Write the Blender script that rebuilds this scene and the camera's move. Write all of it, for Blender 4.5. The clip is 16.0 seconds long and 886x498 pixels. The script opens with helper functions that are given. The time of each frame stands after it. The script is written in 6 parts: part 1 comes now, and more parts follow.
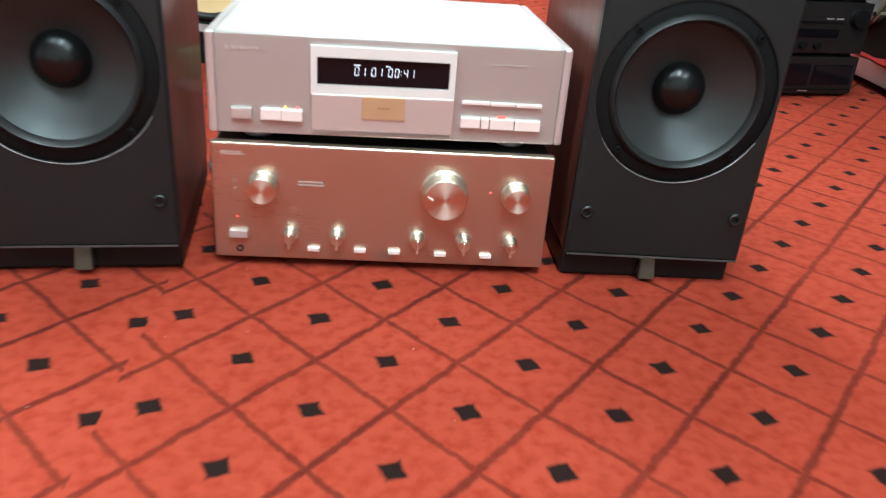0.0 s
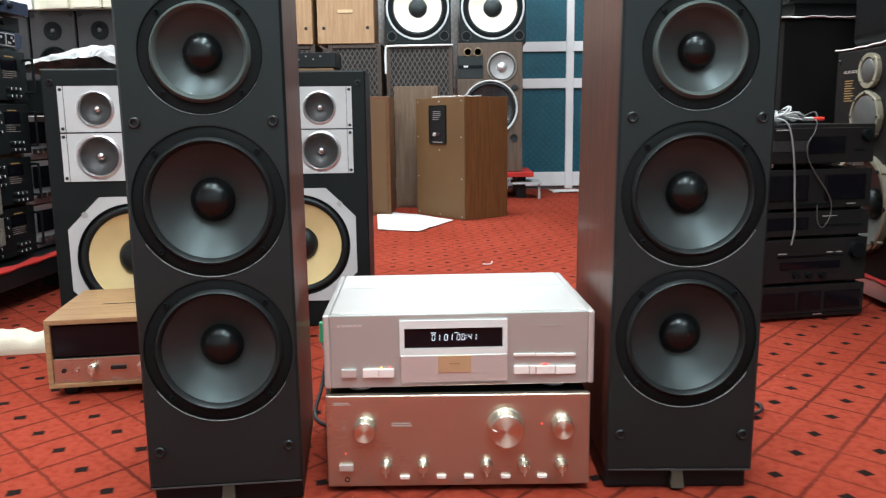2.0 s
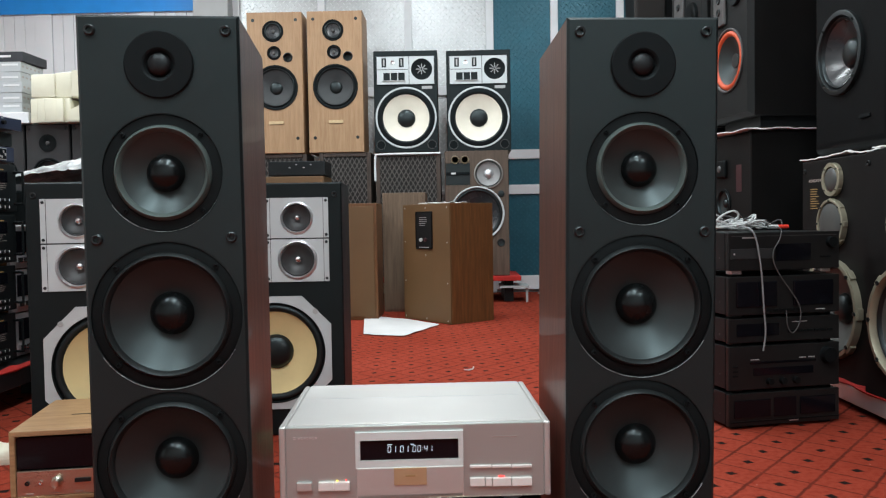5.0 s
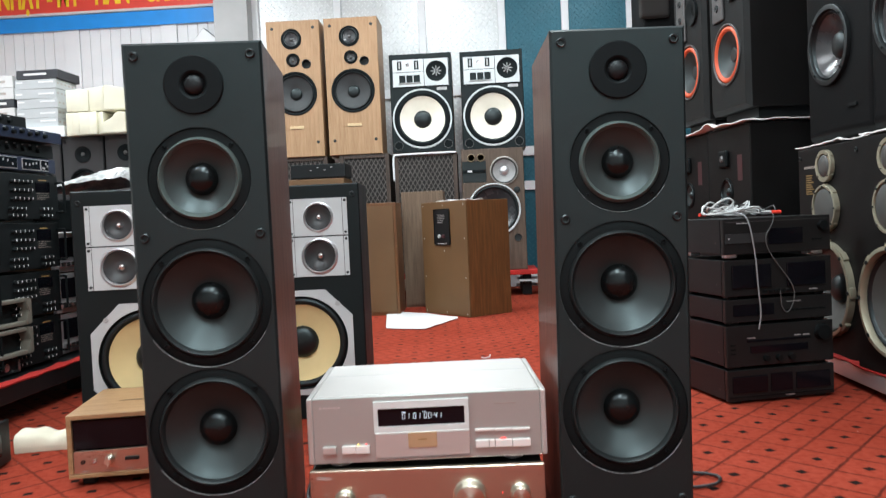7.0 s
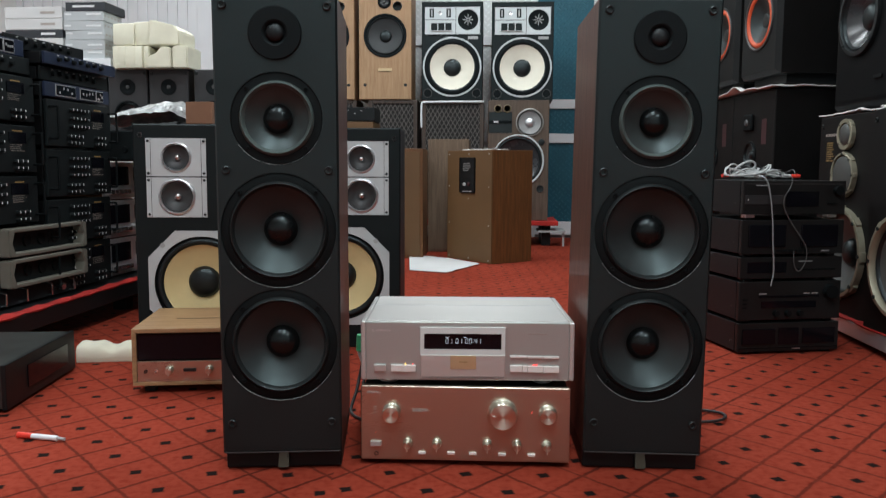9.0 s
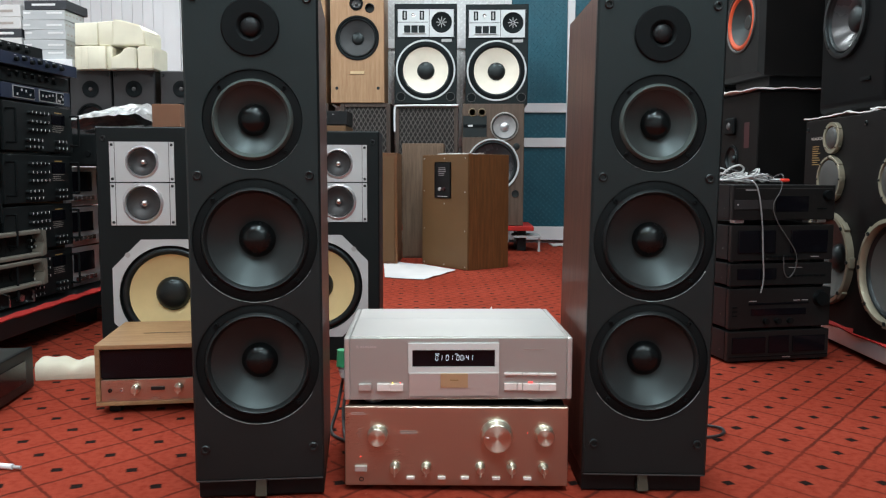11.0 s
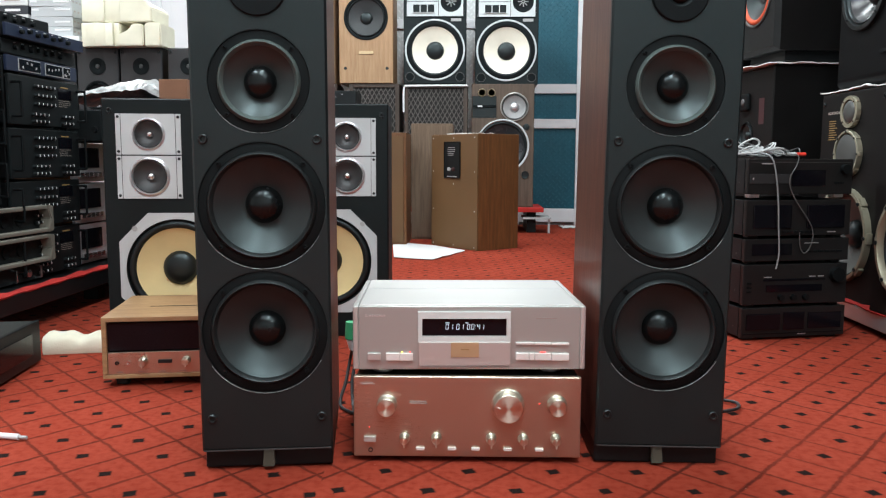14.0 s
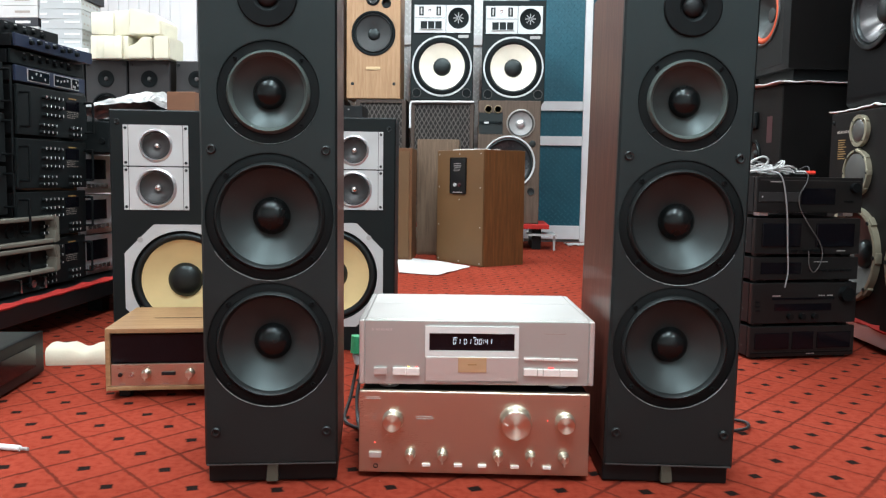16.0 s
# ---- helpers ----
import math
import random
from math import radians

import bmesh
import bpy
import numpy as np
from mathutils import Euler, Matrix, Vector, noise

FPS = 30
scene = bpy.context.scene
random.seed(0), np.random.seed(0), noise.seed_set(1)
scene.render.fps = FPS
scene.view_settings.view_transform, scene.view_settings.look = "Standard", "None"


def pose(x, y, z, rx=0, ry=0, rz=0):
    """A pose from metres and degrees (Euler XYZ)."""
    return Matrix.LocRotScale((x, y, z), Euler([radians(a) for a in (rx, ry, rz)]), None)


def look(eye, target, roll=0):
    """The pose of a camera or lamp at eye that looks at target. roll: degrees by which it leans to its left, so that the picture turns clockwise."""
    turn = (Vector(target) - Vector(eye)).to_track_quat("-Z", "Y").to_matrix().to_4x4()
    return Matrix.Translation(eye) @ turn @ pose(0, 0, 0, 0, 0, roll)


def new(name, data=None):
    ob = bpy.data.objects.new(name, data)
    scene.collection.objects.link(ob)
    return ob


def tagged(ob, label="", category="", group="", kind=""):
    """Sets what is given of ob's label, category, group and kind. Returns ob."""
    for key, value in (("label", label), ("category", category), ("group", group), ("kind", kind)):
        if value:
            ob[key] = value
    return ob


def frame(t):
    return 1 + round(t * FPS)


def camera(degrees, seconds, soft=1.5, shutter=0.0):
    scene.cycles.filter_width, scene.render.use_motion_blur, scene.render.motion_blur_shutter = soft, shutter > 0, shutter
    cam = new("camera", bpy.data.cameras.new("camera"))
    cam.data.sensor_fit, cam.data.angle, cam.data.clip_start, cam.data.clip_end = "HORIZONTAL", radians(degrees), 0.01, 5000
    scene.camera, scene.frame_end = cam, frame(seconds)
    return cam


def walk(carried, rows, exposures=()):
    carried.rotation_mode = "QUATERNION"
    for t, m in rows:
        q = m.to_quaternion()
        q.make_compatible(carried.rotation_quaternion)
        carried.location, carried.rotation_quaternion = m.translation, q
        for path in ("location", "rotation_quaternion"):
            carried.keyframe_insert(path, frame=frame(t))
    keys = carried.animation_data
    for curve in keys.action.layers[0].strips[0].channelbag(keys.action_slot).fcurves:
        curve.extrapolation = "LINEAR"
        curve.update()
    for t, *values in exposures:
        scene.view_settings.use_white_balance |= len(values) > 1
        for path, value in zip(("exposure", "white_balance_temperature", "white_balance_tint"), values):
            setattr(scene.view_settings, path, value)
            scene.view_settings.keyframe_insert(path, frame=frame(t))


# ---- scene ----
cam = camera(57.9, 16.0, 1.2, 0.5)
PATH = [
    (0, (0.048, -0.079, 0.495), (0.155, 1.722, -0.37), 4.5),
    (0.5, (0.071, -0.274, 0.588), (0.076, 1.542, -0.251), 2.6),
    (1, (0.046, -0.37, 0.621), (0.05, 1.529, -0.006), 1.2),
    (1.5, (0.043, -0.391, 0.63), (0.051, 1.568, 0.229), 0.2),
    (2, (0.037, -0.371, 0.613), (-0.018, 1.602, 0.291), -0.7),
    (2.5, (0.028, -0.305, 0.572), (-0.066, 1.674, 0.304), -1.4),
    (3, (0.03, -0.282, 0.582), (-0.086, 1.707, 0.414), -1.9),
    (3.5, (0.046, -0.333, 0.594), (-0.053, 1.66, 0.464), -1.5),
    (4, (0.056, -0.381, 0.615), (-0.029, 1.613, 0.486), -0.5),
    (4.5, (0.08, -0.395, 0.632), (0.043, 1.603, 0.54), -0.7),
    (6.8, (0.158, -0.529, 0.626), (0.048, 1.467, 0.578), -2.6),
    (7, (0.148, -0.57, 0.62), (0.043, 1.426, 0.548), -2.6),
    (7.5, (0.129, -0.671, 0.64), (0.052, 1.325, 0.541), -2.1),
    (8, (0.135, -0.73, 0.629), (0.071, 1.266, 0.525), -1.4),
    (8.5, (0.104, -0.748, 0.623), (0.018, 1.247, 0.507), -0.5),
    (9, (0.089, -0.736, 0.616), (-0.05, 1.249, 0.417), 0.3),
    (9.5, (0.055, -0.675, 0.617), (-0.052, 1.308, 0.385), 0.9),
    (10, (0.038, -0.634, 0.624), (-0.015, 1.355, 0.422), 0.6),
    (12.5, (0.056, -0.628, 0.593), (-0.028, 1.361, 0.41), -0.5),
    (13, (0.048, -0.615, 0.586), (-0.023, 1.374, 0.387), -0.4),
    (13.5, (0.043, -0.605, 0.579), (-0.031, 1.383, 0.37), -0.0),
    (14, (0.04, -0.602, 0.577), (-0.045, 1.384, 0.355), 0.2),
    (14.5, (0.037, -0.596, 0.574), (-0.049, 1.389, 0.345), 0.4),
    (15, (0.038, -0.594, 0.572), (-0.056, 1.39, 0.338), 0.7),
    (15.5, (0.035, -0.592, 0.571), (-0.055, 1.394, 0.353), 0.8),
    (16, (0.031, -0.589, 0.57), (-0.064, 1.401, 0.389), 0.8),
]
walk(cam, [(t, look(eye, target, roll)) for t, eye, target, roll in PATH], [(0.0, 0.75), (0.5, 0.80), (1.0, 0.66), (2.0, 0.45), (3.0, 0.02), (4.5, -0.15), (6.5, 0.22), (7.0, 0.30), (7.5, -0.15), (8.2, -0.4), (9.0, -0.45), (9.5, 0.72), (10.0, 0.3), (12.5, -0.25), (13.0, -0.28), (14.0, 0.2), (14.5, 0.42), (15.0, 0.58), (15.5, 0.6), (16.0, 0.38)])

# ---- world and light ----
world = bpy.data.worlds.new("shop_world")
scene.world = world
world.use_nodes = True
world.node_tree.nodes["Background"].inputs[0].default_value = (0.75, 0.85, 1.0, 1)
world.node_tree.nodes["Background"].inputs[1].default_value = 0.05
ROOM = dict(x0=-4.4, x1=3.2, y0=-3.4, y1=6.6, z1=3.35)
TUBES = [(0.2, -1.5), (0.2, -0.2), (-1.3, -0.7), (0.35, 2.0), (-0.3, 4.4), (1.3, 4.4), (-2.9, 2.2), (-2.5, 4.6), (-1.9, 2.6), (1.9, -2.3)]
TUBE_WATTS = 46
for tx, ty in TUBES:
    ld = bpy.data.lights.new("tube_light", "AREA")
    ld.shape, ld.size, ld.size_y = "RECTANGLE", 0.16, 1.2
    ld.energy, ld.color = TUBE_WATTS, (0.87, 0.965, 1.0)
    lo = new("tube_light", ld)
    lo.matrix_world = pose(tx, ty, ROOM["z1"] - 0.125)


# ---- materials ----
def nodes_of(name):
    m = bpy.data.materials.new(name)
    m.use_nodes = True
    nt = m.node_tree
    return m, nt, nt.nodes["Principled BSDF"]


def nd(nt, kind, **kw):
    n = nt.nodes.new(kind)
    for k, v in kw.items():
        if k == "op":
            n.operation = v
        elif k == "blend":
            n.blend_type = v
    return n


def maths(nt, op, a, b=None):
    n = nt.nodes.new("ShaderNodeMath")
    n.operation = op
    for i, v in enumerate((a, b)):
        if v is None:
            continue
        if isinstance(v, (int, float)):
            n.inputs[i].default_value = v
        else:
            nt.links.new(v, n.inputs[i])
    return n.outputs[0]


def blend(nt, fac, a, b, mode="MIX"):
    n = nt.nodes.new("ShaderNodeMix")
    n.data_type, n.blend_type = "RGBA", mode
    for i, v in ((0, fac), (6, a), (7, b)):
        if isinstance(v, (int, float)):
            n.inputs[i].default_value = v
        elif isinstance(v, tuple):
            n.inputs[i].default_value = (*v, 1)
        else:
            nt.links.new(v, n.inputs[i])
    return n.outputs[2]


def noise_tex(nt, scale, detail=3, stretch=(1, 1, 1), coord="Object"):
    tc = nt.nodes.new("ShaderNodeTexCoord")
    mp = nt.nodes.new("ShaderNodeMapping")
    mp.inputs["Scale"].default_value = stretch
    nt.links.new(tc.outputs[coord], mp.inputs[0])
    n = nt.nodes.new("ShaderNodeTexNoise")
    n.inputs["Scale"].default_value, n.inputs["Detail"].default_value = scale, detail
    nt.links.new(mp.outputs[0], n.inputs["Vector"])
    return n.outputs["Fac"]


def ramp(nt, fac, lo, hi):
    n = nt.nodes.new("ShaderNodeMapRange")
    n.inputs[1].default_value, n.inputs[2].default_value = lo, hi
    nt.links.new(fac, n.inputs[0])
    return n.outputs[0]


def bump_to(nt, bsdf, height, strength, dist=0.001):
    b = nt.nodes.new("ShaderNodeBump")
    b.inputs["Strength"].default_value, b.inputs["Distance"].default_value = strength, dist
    nt.links.new(height, b.inputs["Height"])
    nt.links.new(b.outputs[0], bsdf.inputs["Normal"])


def mat(name, base, rough=0.6, metal=0.0, var=0.18, fine=300, coarse=9, bump=0.15, dist=0.0006, stretch=(1, 1, 1), spec=0.5, coat=0.0, tint=None):
    """A surface with grain at two scales in its colour, roughness and relief."""
    m, nt, p = nodes_of(name)
    f = noise_tex(nt, fine, 2, stretch)
    c = noise_tex(nt, coarse, 4)
    dark = tuple(v * (1 - var) for v in base)
    light = tuple(min(1, v * (1 + var)) for v in base)
    col = blend(nt, ramp(nt, c, 0.3, 0.7), dark, light)
    col = blend(nt, maths(nt, "MULTIPLY", ramp(nt, f, 0.35, 0.65), var * 0.8), col, dark)
    nt.links.new(col, p.inputs["Base Color"])
    r = maths(nt, "ADD", maths(nt, "MULTIPLY", c, 0.16), rough - 0.08)
    nt.links.new(r, p.inputs["Roughness"])
    p.inputs["Metallic"].default_value = metal
    p.inputs["Specular IOR Level"].default_value = spec
    p.inputs["Coat Weight"].default_value = coat
    if tint:
        p.inputs["Specular Tint"].default_value = (*tint, 1)
    if bump:
        bump_to(nt, p, f, bump, dist)
    return m


def wood(name, dark, light, rough=0.45, scale=6.0, stretch=(9, 9, 0.7), coat=0.0):
    m, nt, p = nodes_of(name)
    n1 = noise_tex(nt, scale, 6, stretch)
    n2 = noise_tex(nt, scale * 9, 3, (stretch[0], stretch[1], stretch[2] * 0.4))
    n3 = noise_tex(nt, 3, 2)
    col = blend(nt, ramp(nt, n1, 0.32, 0.68), dark, light)
    col = blend(nt, maths(nt, "MULTIPLY", ramp(nt, n2, 0.45, 0.75), 0.45), col, tuple(v * 0.55 for v in dark))
    col = blend(nt, maths(nt, "MULTIPLY", n3, 0.25), col, dark)
    nt.links.new(col, p.inputs["Base Color"])
    nt.links.new(maths(nt, "ADD", maths(nt, "MULTIPLY", n2, 0.2), rough - 0.1), p.inputs["Roughness"])
    p.inputs["Coat Weight"].default_value = coat
    bump_to(nt, p, n2, 0.12, 0.0005)
    return m


def brushed(name, base, rough=0.3, stretch=(1, 60, 60), metal=1.0):
    m, nt, p = nodes_of(name)
    n1 = noise_tex(nt, 40, 3, stretch)
    n2 = noise_tex(nt, 5, 3)
    col = blend(nt, n1, tuple(v * 0.955 for v in base), tuple(min(1, v * 1.03) for v in base))
    nt.links.new(col, p.inputs["Base Color"])
    nt.links.new(maths(nt, "ADD", maths(nt, "MULTIPLY", n1, 0.05), maths(nt, "ADD", maths(nt, "MULTIPLY", n2, 0.08), rough - 0.065)), p.inputs["Roughness"])
    p.inputs["Metallic"].default_value = metal
    p.inputs["Anisotropic"].default_value = 0.4
    bump_to(nt, p, n1, 0.025, 0.0002)
    return m


def turned(name, base, rough):
    """Metal faced on a lathe: its fine rings draw the highlight out into a bow."""
    m, nt, p = nodes_of(name)
    n = noise_tex(nt, 60, 3)
    nt.links.new(blend(nt, n, tuple(v * 0.9 for v in base), base), p.inputs["Base Color"])
    p.inputs["Metallic"].default_value, p.inputs["Roughness"].default_value = 1.0, rough
    p.inputs["Anisotropic"].default_value = 0.85
    p.inputs["Anisotropic Rotation"].default_value = 0.25
    tg = nt.nodes.new("ShaderNodeTangent")
    tg.direction_type, tg.axis = "RADIAL", "Y"
    nt.links.new(tg.outputs[0], p.inputs["Tangent"])
    return m


def glow(name, col, strength):
    m, nt, p = nodes_of(name)
    p.inputs["Base Color"].default_value = (*col, 1)
    p.inputs["Emission Color"].default_value = (*col, 1)
    p.inputs["Emission Strength"].default_value = strength
    return m


def carpet_mat():
    m, nt, p = nodes_of("red_carpet")
    geo = nt.nodes.new("ShaderNodeNewGeometry")
    sep = nt.nodes.new("ShaderNodeSeparateXYZ")
    wob = nt.nodes.new("ShaderNodeTexNoise")
    wob.inputs["Scale"].default_value, wob.inputs["Detail"].default_value = 26, 2
    nt.links.new(geo.outputs["Position"], wob.inputs["Vector"])
    nt.links.new(geo.outputs["Position"], sep.inputs[0])
    wsep = nt.nodes.new("ShaderNodeSeparateXYZ")
    nt.links.new(wob.outputs["Color"], wsep.inputs[0])
    x = maths(nt, "ADD", sep.outputs[0], maths(nt, "MULTIPLY", maths(nt, "SUBTRACT", wsep.outputs[0], 0.5), 0.008))
    y = maths(nt, "ADD", sep.outputs[1], maths(nt, "MULTIPLY", maths(nt, "SUBTRACT", wsep.outputs[1], 0.5), 0.008))
    # two strips of carpet meet along a seam, where the pattern jumps
    seam_x = maths(nt, "ADD", maths(nt, "ADD", sep.outputs[0], 0.203), maths(nt, "MULTIPLY", sep.outputs[1], 0.045))
    left = maths(nt, "LESS_THAN", seam_x, 0.0)
    x = maths(nt, "ADD", maths(nt, "SUBTRACT", x, 0.1065), maths(nt, "MULTIPLY", left, 0.046))
    y = maths(nt, "ADD", maths(nt, "SUBTRACT", y, 0.838), maths(nt, "MULTIPLY", left, 0.022))
    # the weave is slightly skewed: one diamond spans E1 across and E2 along
    e1, e2 = (0.156, 0.006), (-0.0116, 0.175)
    det = e1[0] * e2[1] - e1[1] * e2[0]
    u = maths(nt, "ADD", maths(nt, "MULTIPLY", x, e2[1] / det), maths(nt, "MULTIPLY", y, -e2[0] / det))
    v = maths(nt, "ADD", maths(nt, "MULTIPLY", x, -e1[1] / det), maths(nt, "MULTIPLY", y, e1[0] / det))
    s, t = maths(nt, "ADD", u, v), maths(nt, "SUBTRACT", u, v)

    def centred(c):
        return maths(nt, "SUBTRACT", maths(nt, "FRACT", c), 0.5)
    ds, dt = centred(s), centred(t)
    tear = noise_tex(nt, 90, 2)

    def line(d, width):
        far = maths(nt, "SUBTRACT", 0.5, maths(nt, "ABSOLUTE", d))
        far = maths(nt, "ADD", far, maths(nt, "MULTIPLY", maths(nt, "SUBTRACT", tear, 0.5), 0.05))
        n = nt.nodes.new("ShaderNodeMapRange")
        n.inputs[1].default_value, n.inputs[2].default_value = width * 1.5, width * 0.5
        nt.links.new(far, n.inputs[0])
        return n.outputs[0]
    wear = ramp(nt, noise_tex(nt, 3.5, 3), 0.3, 0.62)
    lines = maths(nt, "MAXIMUM", maths(nt, "MULTIPLY", line(dt, 0.034), 0.80), maths(nt, "MULTIPLY", line(ds, 0.030), 0.70))
    lines = maths(nt, "MULTIPLY", lines, maths(nt, "ADD", maths(nt, "MULTIPLY", wear, 0.4), 0.6))
    du = maths(nt, "MULTIPLY", maths(nt, "ADD", ds, dt), 0.078)
    dv = maths(nt, "MULTIPLY", maths(nt, "SUBTRACT", ds, dt), 0.086)
    a1 = maths(nt, "ADD", maths(nt, "MULTIPLY", du, 0.95), maths(nt, "MULTIPLY", dv, 0.3))
    a2 = maths(nt, "SUBTRACT", maths(nt, "MULTIPLY", dv, 0.95), maths(nt, "MULTIPLY", du, 0.3))
    far = maths(nt, "MAXIMUM", maths(nt, "ABSOLUTE", a1), maths(nt, "ABSOLUTE", a2))
    far = maths(nt, "ADD", far, maths(nt, "MULTIPLY", maths(nt, "SUBTRACT", tear, 0.5), 0.005))
    n = nt.nodes.new("ShaderNodeMapRange")
    n.inputs[1].default_value, n.inputs[2].default_value = 0.0128, 0.0086
    nt.links.new(far, n.inputs[0])
    sq = n.outputs[0]
    fibre = noise_tex(nt, 700, 2)
    mid = noise_tex(nt, 60, 4)
    big = noise_tex(nt, 2.2, 4)
    red = blend(nt, ramp(nt, big, 0.3, 0.7), (0.255, 0.0420, 0.0226), (0.319, 0.0567, 0.0325))
    red = blend(nt, maths(nt, "MULTIPLY", ramp(nt, mid, 0.42, 0.72), 0.75), red, (0.19, 0.021, 0.011))
    red = blend(nt, maths(nt, "MULTIPLY", fibre, 0.35), red, (0.23, 0.022, 0.0105))
    col = blend(nt, lines, red, (0.036, 0.008, 0.006))
    col = blend(nt, sq, col, (0.014, 0.008, 0.007))
    # pale lint caught in the pile
    lint = ramp(nt, noise_tex(nt, 95, 1), 0.80, 0.84)
    col = blend(nt, maths(nt, "MULTIPLY", lint, 0.5), col, (0.6, 0.5, 0.45))
    nt.links.new(col, p.inputs["Base Color"])
    p.inputs["Roughness"].default_value = 0.95
    p.inputs["Specular IOR Level"].default_value = 0.05
    bump_to(nt, p, maths(nt, "ADD", fibre, maths(nt, "MULTIPLY", mid, 0.8)), 0.5, 0.003)
    return m


def diamond_plate(name, base, rough, metal):
    """Pressed tread plate: short raised lozenges laid crosswise."""
    m, nt, p = nodes_of(name)
    geo = nt.nodes.new("ShaderNodeNewGeometry")
    sep = nt.nodes.new("ShaderNodeSeparateXYZ")
    nt.links.new(geo.outputs["Position"], sep.inputs[0])
    k = 1 / 0.055
    u = maths(nt, "MULTIPLY", sep.outputs[0], k)
    v = maths(nt, "MULTIPLY", sep.outputs[2], k)
    hs = []
    for sgn, off in ((1, 0.0), (-1, 0.5)):
        a = maths(nt, "SUBTRACT", maths(nt, "FRACT", maths(nt, "ADD", u, off)), 0.5)
        b = maths(nt, "SUBTRACT", maths(nt, "FRACT", maths(nt, "ADD", v, off)), 0.5)
        l = maths(nt, "ADD", a, maths(nt, "MULTIPLY", b, sgn))
        w = maths(nt, "SUBTRACT", a, maths(nt, "MULTIPLY", b, sgn))
        d = maths(nt, "ADD", maths(nt, "POWER", maths(nt, "MULTIPLY", l, 2.1), 2.0), maths(nt, "POWER", maths(nt, "MULTIPLY", w, 6.5), 2.0))
        r = nt.nodes.new("ShaderNodeMapRange")
        r.inputs[1].default_value, r.inputs[2].default_value = 1.0, 0.3
        nt.links.new(d, r.inputs[0])
        hs.append(r.outputs[0])
    h = maths(nt, "MAXIMUM", *hs)
    dirt = noise_tex(nt, 5, 4)
    col = blend(nt, ramp(nt, dirt, 0.3, 0.7), tuple(c * 0.8 for c in base), base)
    col = blend(nt, maths(nt, "MULTIPLY", h, 0.35), col, tuple(min(1, c * 1.5 + 0.03) for c in base))
    nt.links.new(col, p.inputs["Base Color"])
    p.inputs["Metallic"].default_value = metal
    nt.links.new(maths(nt, "ADD", maths(nt, "MULTIPLY", dirt, 0.2), rough - 0.1), p.inputs["Roughness"])
    bump_to(nt, p, h, 0.8, 0.004)
    return m


CARPET = carpet_mat()
BLACK_BAFFLE = mat("black_vinyl", (0.0044, 0.0058, 0.0063), 0.55, fine=900, bump=0.25, dist=0.0003, spec=0.30, tint=(0.80, 0.97, 1.0))
TOWER_VINYL = mat("satin_black_vinyl", (0.0046, 0.0064, 0.0069), 0.48, fine=900, bump=0.25, dist=0.0003, spec=0.50, tint=(0.74, 0.97, 1.0))
BLACK_PLASTIC = mat("black_plastic", (0.0062, 0.0065, 0.0072), 0.45, fine=600, bump=0.08, spec=0.3, tint=(0.85, 0.97, 1.0))
BLACK_FRAME = mat("black_driver_frame", (0.0042, 0.0046, 0.005), 0.6, fine=400, bump=0.1, spec=0.16, tint=(0.75, 0.95, 1.0))
RUBBER = mat("black_rubber", (0.0088, 0.0098, 0.0103), 0.42, fine=500, bump=0.05, spec=0.42, tint=(0.78, 0.95, 1.0))
GREY_CONE = mat("grey_polypropylene", (0.0225, 0.0255, 0.0258), 0.40, spec=0.47, tint=(0.72, 0.95, 0.98), var=0.1, fine=80, bump=0.05, coarse=14)
TOWER_FRAME = mat("black_pressed_frame", (0.0036, 0.0044, 0.0047), 0.58, fine=400, bump=0.1, spec=0.16, tint=(0.80, 0.97, 1.0))
WOOFER_ROLL = mat("dark_rubber_surround", (0.0125, 0.0142, 0.0145), 0.44, spec=0.4, tint=(0.82, 0.97, 1.0), var=0.12, fine=300, bump=0.05)
MID_CONE = mat("satin_grey_cone", (0.030, 0.0350, 0.0345), 0.40, spec=0.50, tint=(0.72, 0.95, 0.98), var=0.12, fine=80, bump=0.05)
MESH_CONE = mat("dark_mesh_cone", (0.060, 0.062, 0.064), 0.5, metal=0.4, var=0.2, fine=900, bump=0.3, dist=0.0005)
PALE_LEAD = mat("faded_grey_lead", (0.21, 0.22, 0.225), 0.5, var=0.1)
DULL_LEAD = mat("dull_grey_lead", (0.075, 0.075, 0.075), 0.5, var=0.1)
STACK_BLACK = mat("satin_black_fascia", (0.0098, 0.0096, 0.0097), 0.36, fine=600, bump=0.06, spec=0.3)
CHARCOAL_FASCIA = mat("charcoal_fascia", (0.024, 0.025, 0.026), 0.4, fine=600, bump=0.05)
DULL_SEAM = mat("dull_dark_seam", (0.05, 0.05, 0.05), 0.5, var=0.2)
GREY_CONE_PALE = mat("dusty_grey_cone", (0.062, 0.065, 0.062), 0.42, var=0.12, fine=80, bump=0.05)
TOWER_CAP = mat("gloss_black_cap", (0.0036, 0.0041, 0.0044), 0.27, spec=0.38, tint=(0.80, 0.97, 1.0), var=0.1, fine=200, bump=0.03)
CAP = mat("black_dust_cap", (0.0075, 0.0085, 0.0090), 0.38, tint=(0.80, 0.97, 1.0), var=0.1, fine=200, bump=0.03)
CREAM_CONE = mat("cream_paper_cone", (0.72, 0.56, 0.28), 0.8, var=0.08, fine=160, bump=0.3)
WHITE_CONE = mat("white_paper_cone", (0.82, 0.78, 0.66), 0.8, var=0.06, fine=160, bump=0.3)
